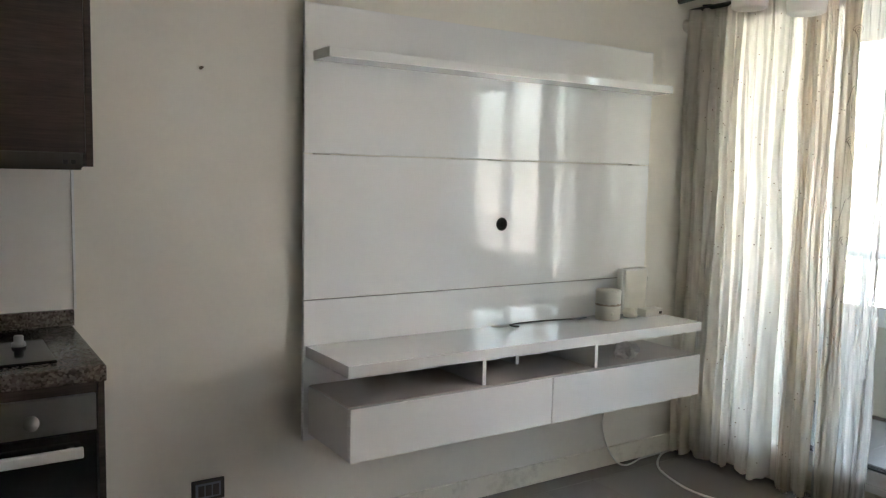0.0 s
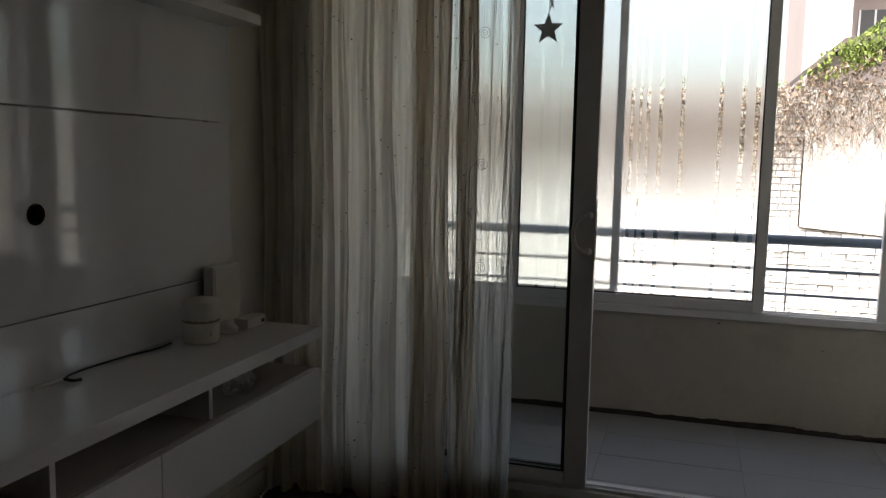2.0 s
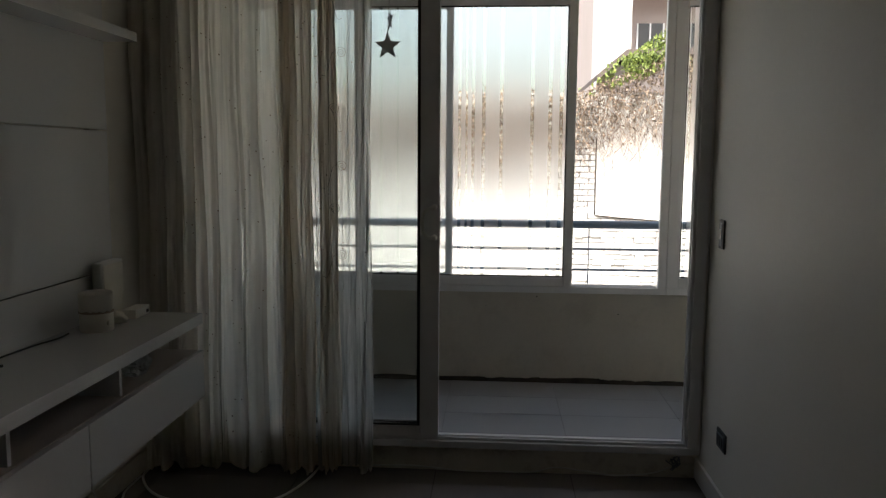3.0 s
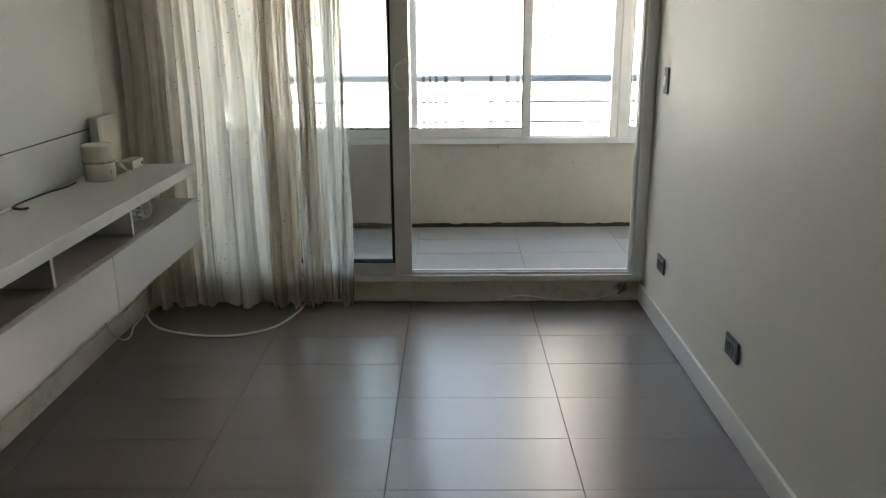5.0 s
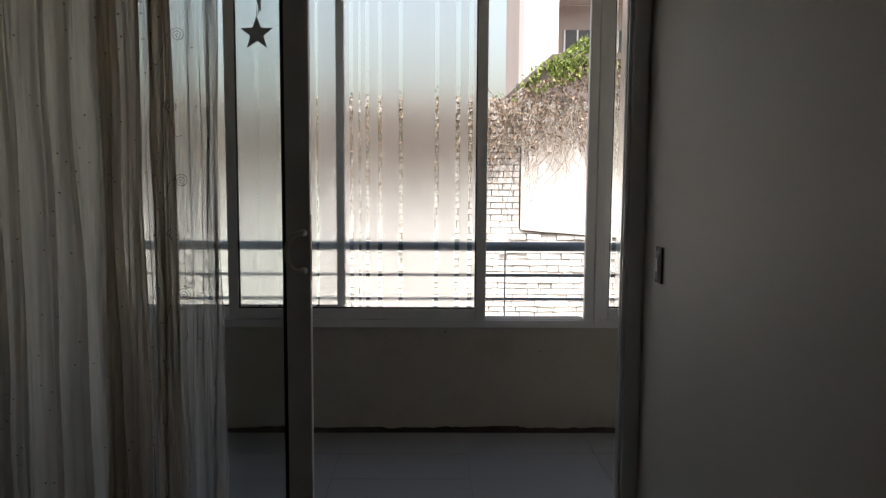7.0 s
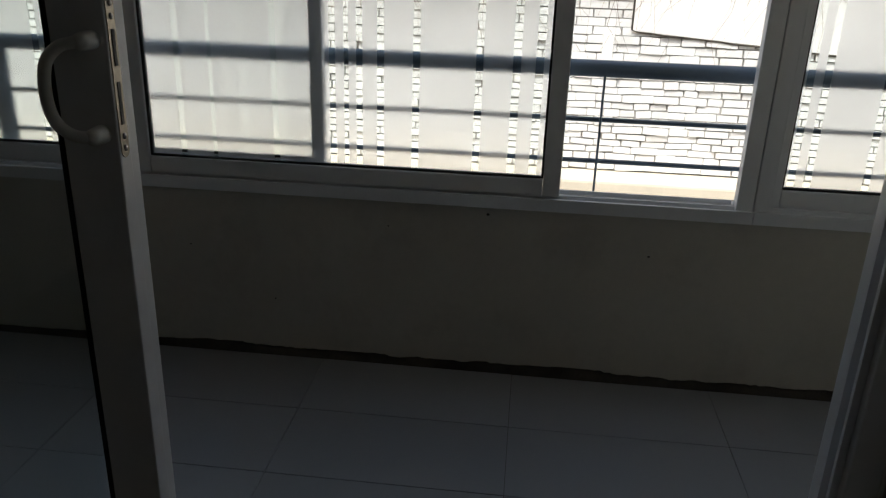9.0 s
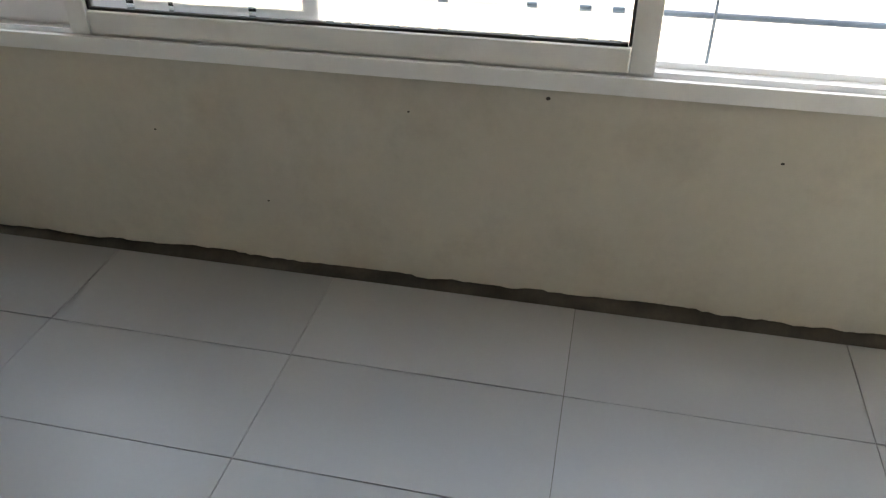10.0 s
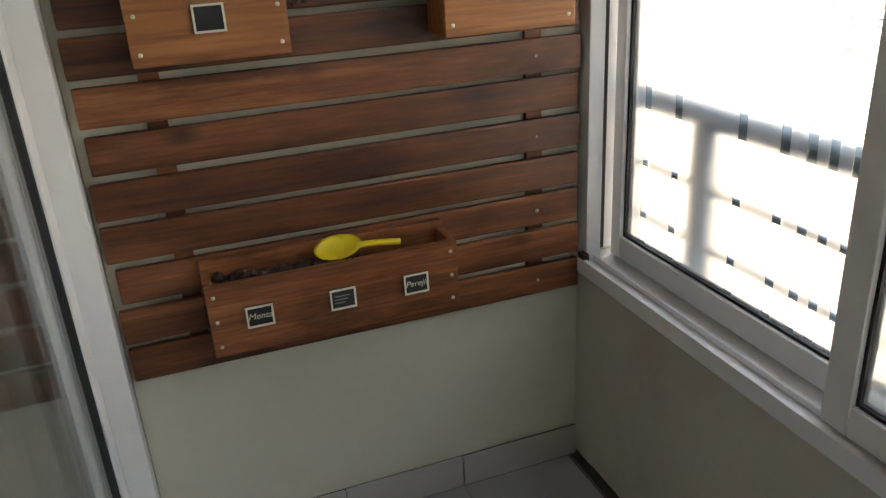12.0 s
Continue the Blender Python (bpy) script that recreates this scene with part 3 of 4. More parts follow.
top = [bm.verts.new((3.2 + 0.0588 * math.cos(2 * math.pi * k / N), 2.31 + 0.0588 * math.sin(2 * math.pi * k / N), DT + 0.073 + random.uniform(0, 0.006))) for k in range(N)]
for k in range(N):
    bm.faces.new((low[k], low[(k + 1) % N], top[(k + 1) % N], top[k]))
part("torn_band", bm, DOTS, can, "dark torn edge of the band")
lathe("nozzle", (3.17, 2.2525, DT + 0.035), [(0.0, -0.003), (0.007, -0.003), (0.008, 0.001)], CHALKLINE, can, axis="y", seg=12)
router = thing("router", (3.42, 2.375, DT), "white upright router box leaning by the wall", "router")
box("case", 3.335, 3.505, 2.355, 2.395, DT + 0.004, DT + 0.222, PLASTIC_W, router, r=0.008)
box("foot", 3.37, 3.475, 2.345, 2.405, DT + 0.0005, DT + 0.007, PLASTIC_W, router, r=0.002)
box("front_cover", 3.347, 3.493, 2.3525, 2.3545, DT + 0.016, DT + 0.21, CREAM, router)
tube("antenna_wire", smooth_path([(3.506, 2.37, DT + 0.2), (3.512, 2.368, DT + 0.18), (3.512, 2.366, DT + 0.16), (3.506, 2.366, DT + 0.12), (3.499, 2.37, DT + 0.1)]), 0.002, THREAD, router)
box("network_adapter", 3.4, 3.52, 2.262, 2.318, DT + 0.0005, DT + 0.036, PLASTIC_W, r=0.004)
tagged(bpy.data.objects["network_adapter"], "small white plastic adapter box on the unit", "adapter")
box("port", 3.49, 3.508, 2.2605, 2.263, DT + 0.01, DT + 0.022, PLASTIC_D, bpy.data.objects["network_adapter"])
bm = bmesh.new()
bmesh.ops.create_icosphere(bm, subdivisions=3, radius=0.033)
for v in bm.verts:
    v.co *= 1 + 0.4 * noise.noise(v.co * 40)
    v.co.z = max(v.co.z * 0.8, -0.018)
    v.co += Vector((3.335, 2.3, DT + 0.0185))
tagged(part("crumpled_wrapper", bm, CREAM, smooth=True), "small crumpled cream wrapper on the unit", "wrapper")
bm = bmesh.new()
bmesh.ops.create_icosphere(bm, subdivisions=4, radius=0.05)
for v in bm.verts:
    d = noise.noise(v.co * 38) + 0.5 * noise.noise(v.co * 90 + Vector((3, 1, 2)))
    v.co *= 1 + 0.28 * d
    v.co = Vector((v.co.x * 1.15, v.co.y * 0.9, max(v.co.z * 0.85, -0.036)))
    v.co += Vector((3.18, 2.165, 0.6665))
tagged(part("plastic_bag", bm, BAG), "crumpled clear plastic bag in the open compartment", "plastic bag")
bm = bmesh.new()
add_tube(bm, smooth_path([(2.69, 2.375, DT + 0.004), (2.72, 2.395, DT + 0.004), (2.8, 2.402, DT + 0.004), (2.95, 2.39, DT + 0.004), (3.05, 2.37, DT + 0.004), (3.13, 2.375, DT + 0.004)]), 0.0032, 8)
add_tube(bm, smooth_path([(2.69, 2.375, DT + 0.005), (2.675, 2.365, DT + 0.009), (2.68, 2.345, DT + 0.006), (2.7, 2.335, DT + 0.005)]), 0.0045, 8)
tagged(part("black_cable", bm, GASKET, smooth=True), "thin black cable lying on the unit", "cable")
bm = bmesh.new()
add_tube(bm, smooth_path([(2.6, 2.4, DT + 0.003), (2.64, 2.385, DT + 0.003), (2.685, 2.385, DT + 0.003)]), 0.0035, 8)
tagged(part("white_plug_lead", bm, PLASTIC_W, smooth=True), "short white lead lying on the unit", "cable")

# ---- cables on the floor ----
loop = smooth_path([(3.87, 2.435, 0.006), (3.74, 2.42, 0.006), (3.58, 2.3, 0.006), (3.5, 2.12, 0.006), (3.485, 1.97, 0.006), (3.53, 1.84, 0.006), (3.62, 1.755, 0.006), (3.78, 1.7, 0.006), (3.93, 1.68, 0.006)], 10)
tagged(tube("white_floor_cable", loop, 0.0052, PLASTIC_W, seg=8), "white cable lying in a loop on the tiled floor", "cable")
wall_lead = smooth_path([(3.36, 2.452, 0.34), (3.33, 2.445, 0.22), (3.37, 2.438, 0.09), (3.42, 2.42, 0.02), (3.46, 2.4, 0.006), (3.53, 2.41, 0.006), (3.6, 2.43, 0.006), (3.75, 2.435, 0.006)], 8)
tagged(tube("wall_cable", wall_lead, 0.0045, PLASTIC_W), "white cable hanging down behind the unit to the floor", "cable")
box("cable_clip", 3.3, 3.4, 2.43, 2.455, 0.385, 0.41, PLASTIC_D, r=0.003)
tagged(bpy.data.objects["cable_clip"], "dark cable socket on the wall below the unit", "socket")
thresh = smooth_path([(3.938, 1.9, 0.012), (3.940, 1.45, 0.014), (3.934, 1.25, 0.02), (3.928, 1.05, 0.008), (3.933, 0.85, 0.006), (3.928, 0.72, 0.012), (3.942, 0.62, 0.03), (3.938, 0.5, 0.02), (3.928, 0.36, 0.008), (3.938, 0.2, 0.02), (3.940, 0.12, 0.05)], 8)
tagged(tube("threshold_cable", thresh, 0.0035, PLASTIC_W), "pale cable running along the foot of the door step", "cable")
bm = bmesh.new()
random.seed(8)
for k in range(6):
    c = Vector((3.936, 0.105 + random.uniform(-0.02, 0.025), 0.07 + random.uniform(-0.012, 0.014)))
    ra, rb, ph0 = random.uniform(0.012, 0.034), random.uniform(0.008, 0.022), random.uniform(0, 6)
    add_tube(bm, [c + Vector((0.005 * math.sin(2 * a + k), ra * math.cos(a + ph0), rb * math.sin(1.3 * a + k))) for a in np.linspace(0, 5.6, 22)], 0.0024, 6)
tagged(part("cable_knot", bm, GREYMETAL, smooth=True), "small tangle of grey cable at the door step corner", "cable")
tagged(tube("corner_cable", smooth_path([(3.940, 0.1, 0.1), (3.933, 0.03, 0.12), (3.903, 0.012, 0.2), (3.902, 0.009, 0.6), (3.902, 0.01, 1.2), (3.902, 0.009, 2.2)]), 0.003, PLASTIC_W), "thin white cable rising in the corner beside the door", "cable")


# ---- sockets and switch ----
def wall_plate(name, x, z, w, h, y_wall, out, label, category, plate, keys, key_mat):
    """A plate on a wall across y; out is the way into the room (+1 or -1)."""
    t = thing(name, (x, y_wall, z), label, category)

    def slab(nm, x0, x1, z0, z1, d0, d1, mat, r):
        a, b = sorted((y_wall + out * d0, y_wall + out * d1))
        return box(nm, x0, x1, a, b, z0, z1, mat, t, r=r)

    slab("plate", x - w / 2, x + w / 2, z - h / 2, z + h / 2, 0.001, 0.009, plate, 0.003)
    slab("insert", x - w / 2 + 0.014, x + w / 2 - 0.014, z - h / 2 + 0.012, z + h / 2 - 0.012, 0.0095, 0.012, GREYMETAL if plate is PLASTIC_D else plate, 0.002)
    for k in range(keys):
        c = x + (k - (keys - 1) / 2) * 0.026
        slab("module", c - 0.011, c + 0.011, z - 0.02, z + 0.02, 0.0125, 0.0155, key_mat, 0.002)
    return t


wall_plate("wall_socket", 3.597, 0.302, 0.115, 0.075, 0.0, 1, "dark grey double wall socket above the baseboard", "socket", PLASTIC_D, 3, PLASTIC_D)
wall_plate("wall_socket", 2.67, 0.295, 0.115, 0.075, 0.0, 1, "dark grey double wall socket on the side wall", "socket", PLASTIC_D, 3, PLASTIC_D)
wall_plate("wall_socket", 1.396, 0.285, 0.118, 0.078, YT, -1, "dark grey wall socket below the white unit wall", "socket", PLASTIC_D, 3, PLASTIC_D)
# the switch's dark plate colour stands for the shadow on its near edge
wall_plate("light_switch", 3.722, 1.104, 0.062, 0.115, 0.0, 1, "light switch with a pale rocker, plate coloured dark for its shaded side", "switch", PLASTIC_D, 1, PLASTIC_W)
nail = thing("wall_anchor", (1.383, YT, 1.772), "small dark metal screw in the bare wall", "screw")
lathe("plug", (1.383, YT, 1.772), [(0.006, 0.0), (0.006, -0.004), (0.003, -0.005), (0.0028, -0.022), (0.004, -0.024), (0.0, -0.025)], THREAD, nail, axis="y", seg=12)

# ---- curtain and its rod ----
rod = thing("curtain_rod", (3.84, 1.95, 2.275), "dark metal curtain rod on pale wall brackets", "curtain rod")
tube("rod", [(3.84, 2.45, 2.275), (3.84, 0.1, 2.275)], 0.011, PLASTIC_D, rod, seg=12)
lathe("bracket", (3.82, YT - 0.001, 2.2), [(0.0, -0.045), (0.018, -0.04), (0.024, -0.028), (0.02, -0.012), (0.03, -0.006), (0.032, 0.0)], CREAM, rod, "pale round wall bracket", axis="y")
for y in (2.38, 1.2, 0.2):
    tube("bracket_arm", [(3.84, y, 2.29), (3.9, y, 2.3), (XD - 0.001, y, 2.3)], 0.006, PLASTIC_D, rod)


def curtain_sheet(y_a, y_b, n_u, n_v, seed, depth, x_mid, waves, flare, turn=0.0):
    """Hanging cloth from y_a to y_b, gathered at the rod and loosening towards a ragged hem."""
    rnd = random.Random(seed)
    bm = bmesh.new()
    ph = [rnd.uniform(0, 6.28) for _ in range(6)]
    rows = []
    for j in range(n_v + 1):
        v = j / n_v
        row = []
        for i in range(n_u + 1):
            u = i / n_u
            warp = u + 0.04 * math.sin(10.2 * u + ph[0]) + 0.022 * math.sin(23 * u + ph[1]) + 0.012 * noise.noise(Vector((u * 9, v * 1.2, seed + 3)))
            sway = 0.12 * math.sin(2.2 * v + 3 * u + ph[2])
            th = 2 * math.pi * waves * warp + sway * 3
            amp = depth * (0.35 + 0.65 * math.sin(2 * math.pi * 2.3 * u + ph[3]) ** 2) * (0.75 + 0.45 * v) * (1 + 0.5 * noise.noise(Vector((u * 17, v * 1.7, seed + 1))))
            x = x_mid + amp * math.sin(th) + 0.16 * depth * math.sin(2.7 * th + ph[4] + 1.5 * v)
            x += 0.008 * noise.noise(Vector((u * 60, v * 7, seed))) - 0.05 * v ** 6 * abs(noise.noise(Vector((u * 9, seed, 2.0)))) - turn * max(0.0, 1 - u / 0.17) ** 1.4
            y = y_a + (y_b - y_a) * (u + flare * v * (u - 0.5)) + 0.55 * amp * math.cos(th * 1.0 + 0.6) * (-1 if y_b < y_a else 1)
            y += 0.008 * noise.noise(Vector((u * 40, v * 5, seed + 7))) + 0.02 * noise.noise(Vector((u * 11, v * 3.0, seed + 5))) + 0.03 * v ** 3 * noise.noise(Vector((u * 6 + seed, 0.5, v)))
            z = 2.27 - v * (2.27 - 0.026) + (0.016 * math.sin(th * 0.5 + ph[5]) + 0.028 * noise.noise(Vector((u * 30, 1, seed)))) * v
            row.append(bm.verts.new((min(x, 3.897), min(y, 2.456), max(z, 0.004))))
        rows.append(row)
    for a, b in zip(rows, rows[1:]):
        for i in range(n_u):
            bm.faces.new((a[i], a[i + 1], b[i + 1], b[i]))
    return bm


curtain = thing("curtain", (3.86, 1.95, 0.0), "cream sheer crinkled curtain with small embroidered dots, drawn aside", "curtain")
part("gathered_cloth", curtain_sheet(2.43, 1.76, 520, 44, 11, 0.034, 3.857, 9.5, 0.05, 0.06), VOILE, curtain, smooth=True)
part("border_fold", curtain_sheet(1.81, 1.685, 150, 40, 37, 0.022, 3.845, 3.1, 0.12), VOILE_FOLD, curtain, "beige doubled fold of the curtain", smooth=True)
part("inner_fold", curtain_sheet(1.655, 1.578, 90, 44, 29, 0.012, 3.855, 2.1, 0.12), VOILE_FOLD, curtain, "narrow gathered fold of the curtain", smooth=True)
part("edge_panel", curtain_sheet(1.71, 1.437, 90, 44, 41, 0.009, 3.87, 1.6, -0.12), VOILE_EDGE, curtain, "thin see-through edge of the curtain", smooth=True)
part("edge_hem", curtain_sheet(1.475, 1.436, 16, 44, 43, 0.005, 3.862, 0.7, -0.1), VOILE_EDGE, curtain, "doubled hem of the curtain edge", smooth=True)
bm = bmesh.new()
random.seed(21)
for k in range(150):
    y, z = random.uniform(1.6, 2.4), random.uniform(0.1, 2.2)
    add_tube(bm, [(3.815, y, z), (3.812, y + random.uniform(-0.002, 0.002), z + 0.001)], random.uniform(0.002, 0.0036), 6)
for k in range(46):
    y, z = random.uniform(1.48, 1.72), random.uniform(0.1, 2.2)
    add_tube(bm, [(3.845, y, z), (3.842, y, z + 0.001)], random.uniform(0.002, 0.0042), 5)
tagged(part("embroidered_dots", bm, DOTS, curtain), "", "", "", "stuff")
for k, z in enumerate((2.06, 1.83, 1.6, 1.36, 1.18, 0.98)):
    c = Vector((3.846, 1.585 - 0.03 * (k % 2), z))
    pts = [c + Vector((0, 0.024 * (1 - a / 16) * math.cos(a), 0.024 * (1 - a / 16) * math.sin(a))) for a in np.linspace(15, 0, 46)]
    side = -1 if k % 2 else 1
    pts += [c + Vector((0, 0.024 - side * 0.05 * t, -0.09 * t + 0.02 * math.sin(6 * t))) for t in np.linspace(0.1, 1.2, 12)]
    tube("scroll_stitch", pts, 0.0011, THREAD, curtain, seg=5)

# ---- hanging stars over the balcony ----
stars = thing("star_mobile", (4.61, 1.465, 1.965), "two grey flat stars hanging on a string from the balcony ceiling", "mobile")


def star_mesh(c, r, turn):
    bm = bmesh.new()
    front, back = [], []
    for k in range(10):
        a = math.pi / 2 + k * math.pi / 5
        rad = r if k % 2 == 0 else r * 0.42
        dy, dz = rad * math.cos(a), rad * math.sin(a)
        front.append(bm.verts.new(Vector(c) + Vector((dy * math.sin(turn) - 0.002, dy * math.cos(turn), dz))))
        back.append(bm.verts.new(Vector(c) + Vector((dy * math.sin(turn) + 0.002, dy * math.cos(turn), dz))))
    bm.faces.new(front)
    bm.faces.new(back[::-1])
    for k in range(10):
        bm.faces.new((front[k], back[k], back[(k + 1) % 10], front[(k + 1) % 10]))
    return bm


part("star", star_mesh((4.61, 1.465, 1.962), 0.072, 0.1), STARGREY, stars)
part("star", star_mesh((4.61, 1.452, 2.09), 0.06, 1.15), STARGREY, stars)
tube("string", [(4.61, 1.465, 2.03), (4.61, 1.455, 2.2), (4.61, 1.45, ZC - 0.001)], 0.0014, PLASTIC_D, stars, seg=5)

# ---- ceiling lamp in the room ----
lamp = thing("ceiling_lamp", (2.95, 1.3, ZC), "dark metal ceiling lamp bar with opal glass cups", "ceiling lamp")
tube("stem", [(2.95, 1.3, ZC - 0.001), (2.95, 1.3, 2.105)], 0.012, PLASTIC_D, lamp)
lathe("ceiling_cup", (2.95, 1.3, ZC), [(0.0, -0.03), (0.05, -0.028), (0.055, -0.001)], PLASTIC_D, lamp)
tube("arm_bar", [(2.95, 1.12, 2.11), (2.95, 1.76, 2.085)], 0.011, PLASTIC_D, lamp)
for y, dz in ((1.245, 0.0), (1.456, 0.05)):
    cup = lathe("shade", (2.95, y, 1.958 + dz), [(0.052, 0.0), (0.058, 0.004), (0.062, 0.05), (0.06, 0.11), (0.045, 0.135), (0.03, 0.14), (0.03, 0.137), (0.042, 0.13), (0.056, 0.108), (0.058, 0.05), (0.054, 0.006)], SHADEGLASS, lamp, "white opal glass cup shade")
    lathe("socket", (2.95, y, 2.09 + dz), [(0.0, 0.0), (0.02, 0.0), (0.022, 0.03), (0.014, 0.06)], PLASTIC_D, lamp)

# ---- kitchen corner ----
KX = 0.966
upper = thing("wall_cabinet", (0.6, 2.3, 1.43), "dark brown wood-laminate kitchen wall cabinet", "cabinet")
box("side_panel", 0.966, 0.984, 2.11, YT - 0.001, 1.428, 2.2, CABWOOD, upper, r=0.001)
box("body", 0.37, 0.965, 2.13, YT - 0.001, 1.47, 2.2, CABWOOD, upper, r=0.001)
box("door", 0.372, 0.964, 2.11, 2.128, 1.466, 2.2, CABWOOD, upper, r=0.001)
upper2 = thing("wall_cabinet", (-0.2, 2.3, 1.43), "dark brown wood-laminate kitchen wall cabinet", "cabinet")
box("body", -0.55, 0.366, 2.13, YT - 0.001, 1.47, 2.2, CABWOOD, upper2, r=0.001)
box("door", -0.55, -0.093, 2.11, 2.128, 1.466, 2.2, CABWOOD, upper2, r=0.001)
box("door", -0.09, 0.366, 2.11, 2.128, 1.466, 2.2, CABWOOD, upper2, r=0.001)
hood = thing("range_hood", (0.66, 2.3, 1.42), "slim dark grey steel range hood under the dark cabinet", "range hood")
box("body", 0.374, 0.962, 2.14, YT - 0.002, 1.425, 1.468, DARKSTEEL, hood, r=0.003)
box("front_strip", 0.374, 0.952, 2.1, 2.138, 1.418, 1.464, DARKSTEEL, hood, r=0.002)
for x in (0.905, 0.925):
    box("knob", x, x + 0.012, 2.094, 2.099, 1.434, 1.446, PLASTIC_D, hood, r=0.001)
splash = structure(box("backsplash", -0.6, 0.97, YT - 0.007, YT - 0.001, 0.974, 1.467, TRIM), "pale smooth wall panel between counter and cabinet", "backsplash")
structure(box("backsplash_trim", 0.971, 0.979, YT - 0.01, YT - 0.001, 0.974, 1.427, LACQUER), "thin white edge strip beside the backsplash", "trim")
structure(box("backsplash_upstand", -0.6, 0.97, YT - 0.022, YT - 0.001, 0.922, 0.973, GRANITE, r=0.002), "speckled grey granite upstand behind the counter", "upstand")
top = tagged(box("counter_top", -0.6, KX, 1.855, YT - 0.001, 0.878, 0.921, GRANITE, r=0.006, seg=3), "speckled grey granite kitchen counter top with rounded edge", "countertop")
hob = thing("hob", (0.55, 2.12, 0.922), "black built-in hob with steel knob on the granite counter", "hob")
box("plate", 0.25, 0.86, 1.93, 2.38, 0.9215, 0.929, BLACKGLASS, hob, r=0.003)
for x, y in ((0.79, 2.15), (0.72, 2.15)):
    lathe("knob", (x, y, 0.9295), [(0.0, 0.03), (0.011, 0.03), (0.0125, 0.027), (0.0125, 0.012), (0.018, 0.01), (0.018, 0.0)], STEEL, hob, seg=20)
for x, y in ((0.4, 2.03), (0.4, 2.27), (0.63, 2.15)):
    lathe("burner", (x, y, 0.9295), [(0.0, 0.014), (0.035, 0.014), (0.04, 0.008), (0.045, 0.0)], PLASTIC_D, hob, seg=20)
base = thing("oven_cabinet", (0.65, 2.15, 0.0), "dark kitchen base unit with plinth around the oven", "cabinet")
box("side_panel", 0.946, 0.962, 1.87, YT - 0.016, 0.001, 0.876, CABWOOD, base, r=0.001)
box("body", 0.34, 0.944, 1.9, YT - 0.016, 0.1, 0.876, CABWOOD, base)
box("rail", 0.34, 0.944, 1.872, 1.898, 0.848, 0.876, CABWOOD, base, r=0.001)
box("plinth", 0.34, 0.944, 1.92, 1.935, 0.001, 0.098, PLASTIC_D, base)
oven = thing("oven", (0.64, 1.88, 0.25), "built-in oven with steel control strip and black glass door", "oven")
box("control_panel", 0.345, 0.941, 1.866, 1.898, 0.752, 0.845, STEEL, oven, r=0.002)
for x in (0.45, 0.62, 0.79):
    lathe("knob", (x, 1.866, 0.79), [(0.019, 0.0), (0.019, -0.006), (0.016, -0.008), (0.015, -0.022), (0.0, -0.023)], STEEL, oven, axis="y", seg=20)
box("door", 0.345, 0.941, 1.868, 1.898, 0.25, 0.749, BLACKGLASS, oven, r=0.003)
box("handle", 0.4, 0.905, 1.835, 1.85, 0.69, 0.718, ALU, oven, r=0.004)
for x in (0.43, 0.87):
    box("handle_post", x, x + 0.018, 1.851, 1.867, 0.695, 0.713, ALU, oven, r=0.002)
base2 = thing("base_cabinet", (-0.13, 2.15, 0.0), "dark brown wood-laminate kitchen base cabinet", "cabinet")
box("body", -0.6, 0.337, 1.9, YT - 0.016, 0.001, 0.876, CABWOOD, base2)
box("door", -0.598, -0.135, 1.872, 1.898, 0.1, 0.874, CABWOOD, base2, r=0.001)
box("door", -0.132, 0.335, 1.872, 1.898, 0.1, 0.874, CABWOOD, base2, r=0.001)

# ---- slatted board and planters on the balcony end wall ----
rack = thing("slat_rack", (4.5, 2.43, 0.6), "reddish-brown stained wooden slat rack fixed to the balcony wall", "slat rack")
for x in (4.14, 4.87):
    box("batten", x, x + 0.035, 2.419, 2.431, 0.61, 1.96, SLATWOOD, rack)
random.seed(4)
for k in range(17):
    z = 0.605 + 0.0822 * k
    bm = bmesh.new()
    add_box(bm, 4.022 + random.uniform(0, 0.014), 4.988 - random.uniform(0, 0.005), 2.402 + random.uniform(-0.002, 0.002), 2.418, z, z + 0.069, 0.004)
    for v in bm.verts:
        v.co.z += 0.0035 * noise.noise(Vector((v.co.x * 4, k * 3.1, 0))) + (0.002 if k % 3 else -0.002) * (v.co.x - 4.5)
    slat = part("slat", bm, SLATWOOD, rack)
    if k % 2 == 0:
        lathe("nail_head", (4.885, 2.4025, z + 0.033), [(0.0, -0.002), (0.004, -0.0015), (0.005, 0.001)], STEEL, slat, axis="y", seg=8)


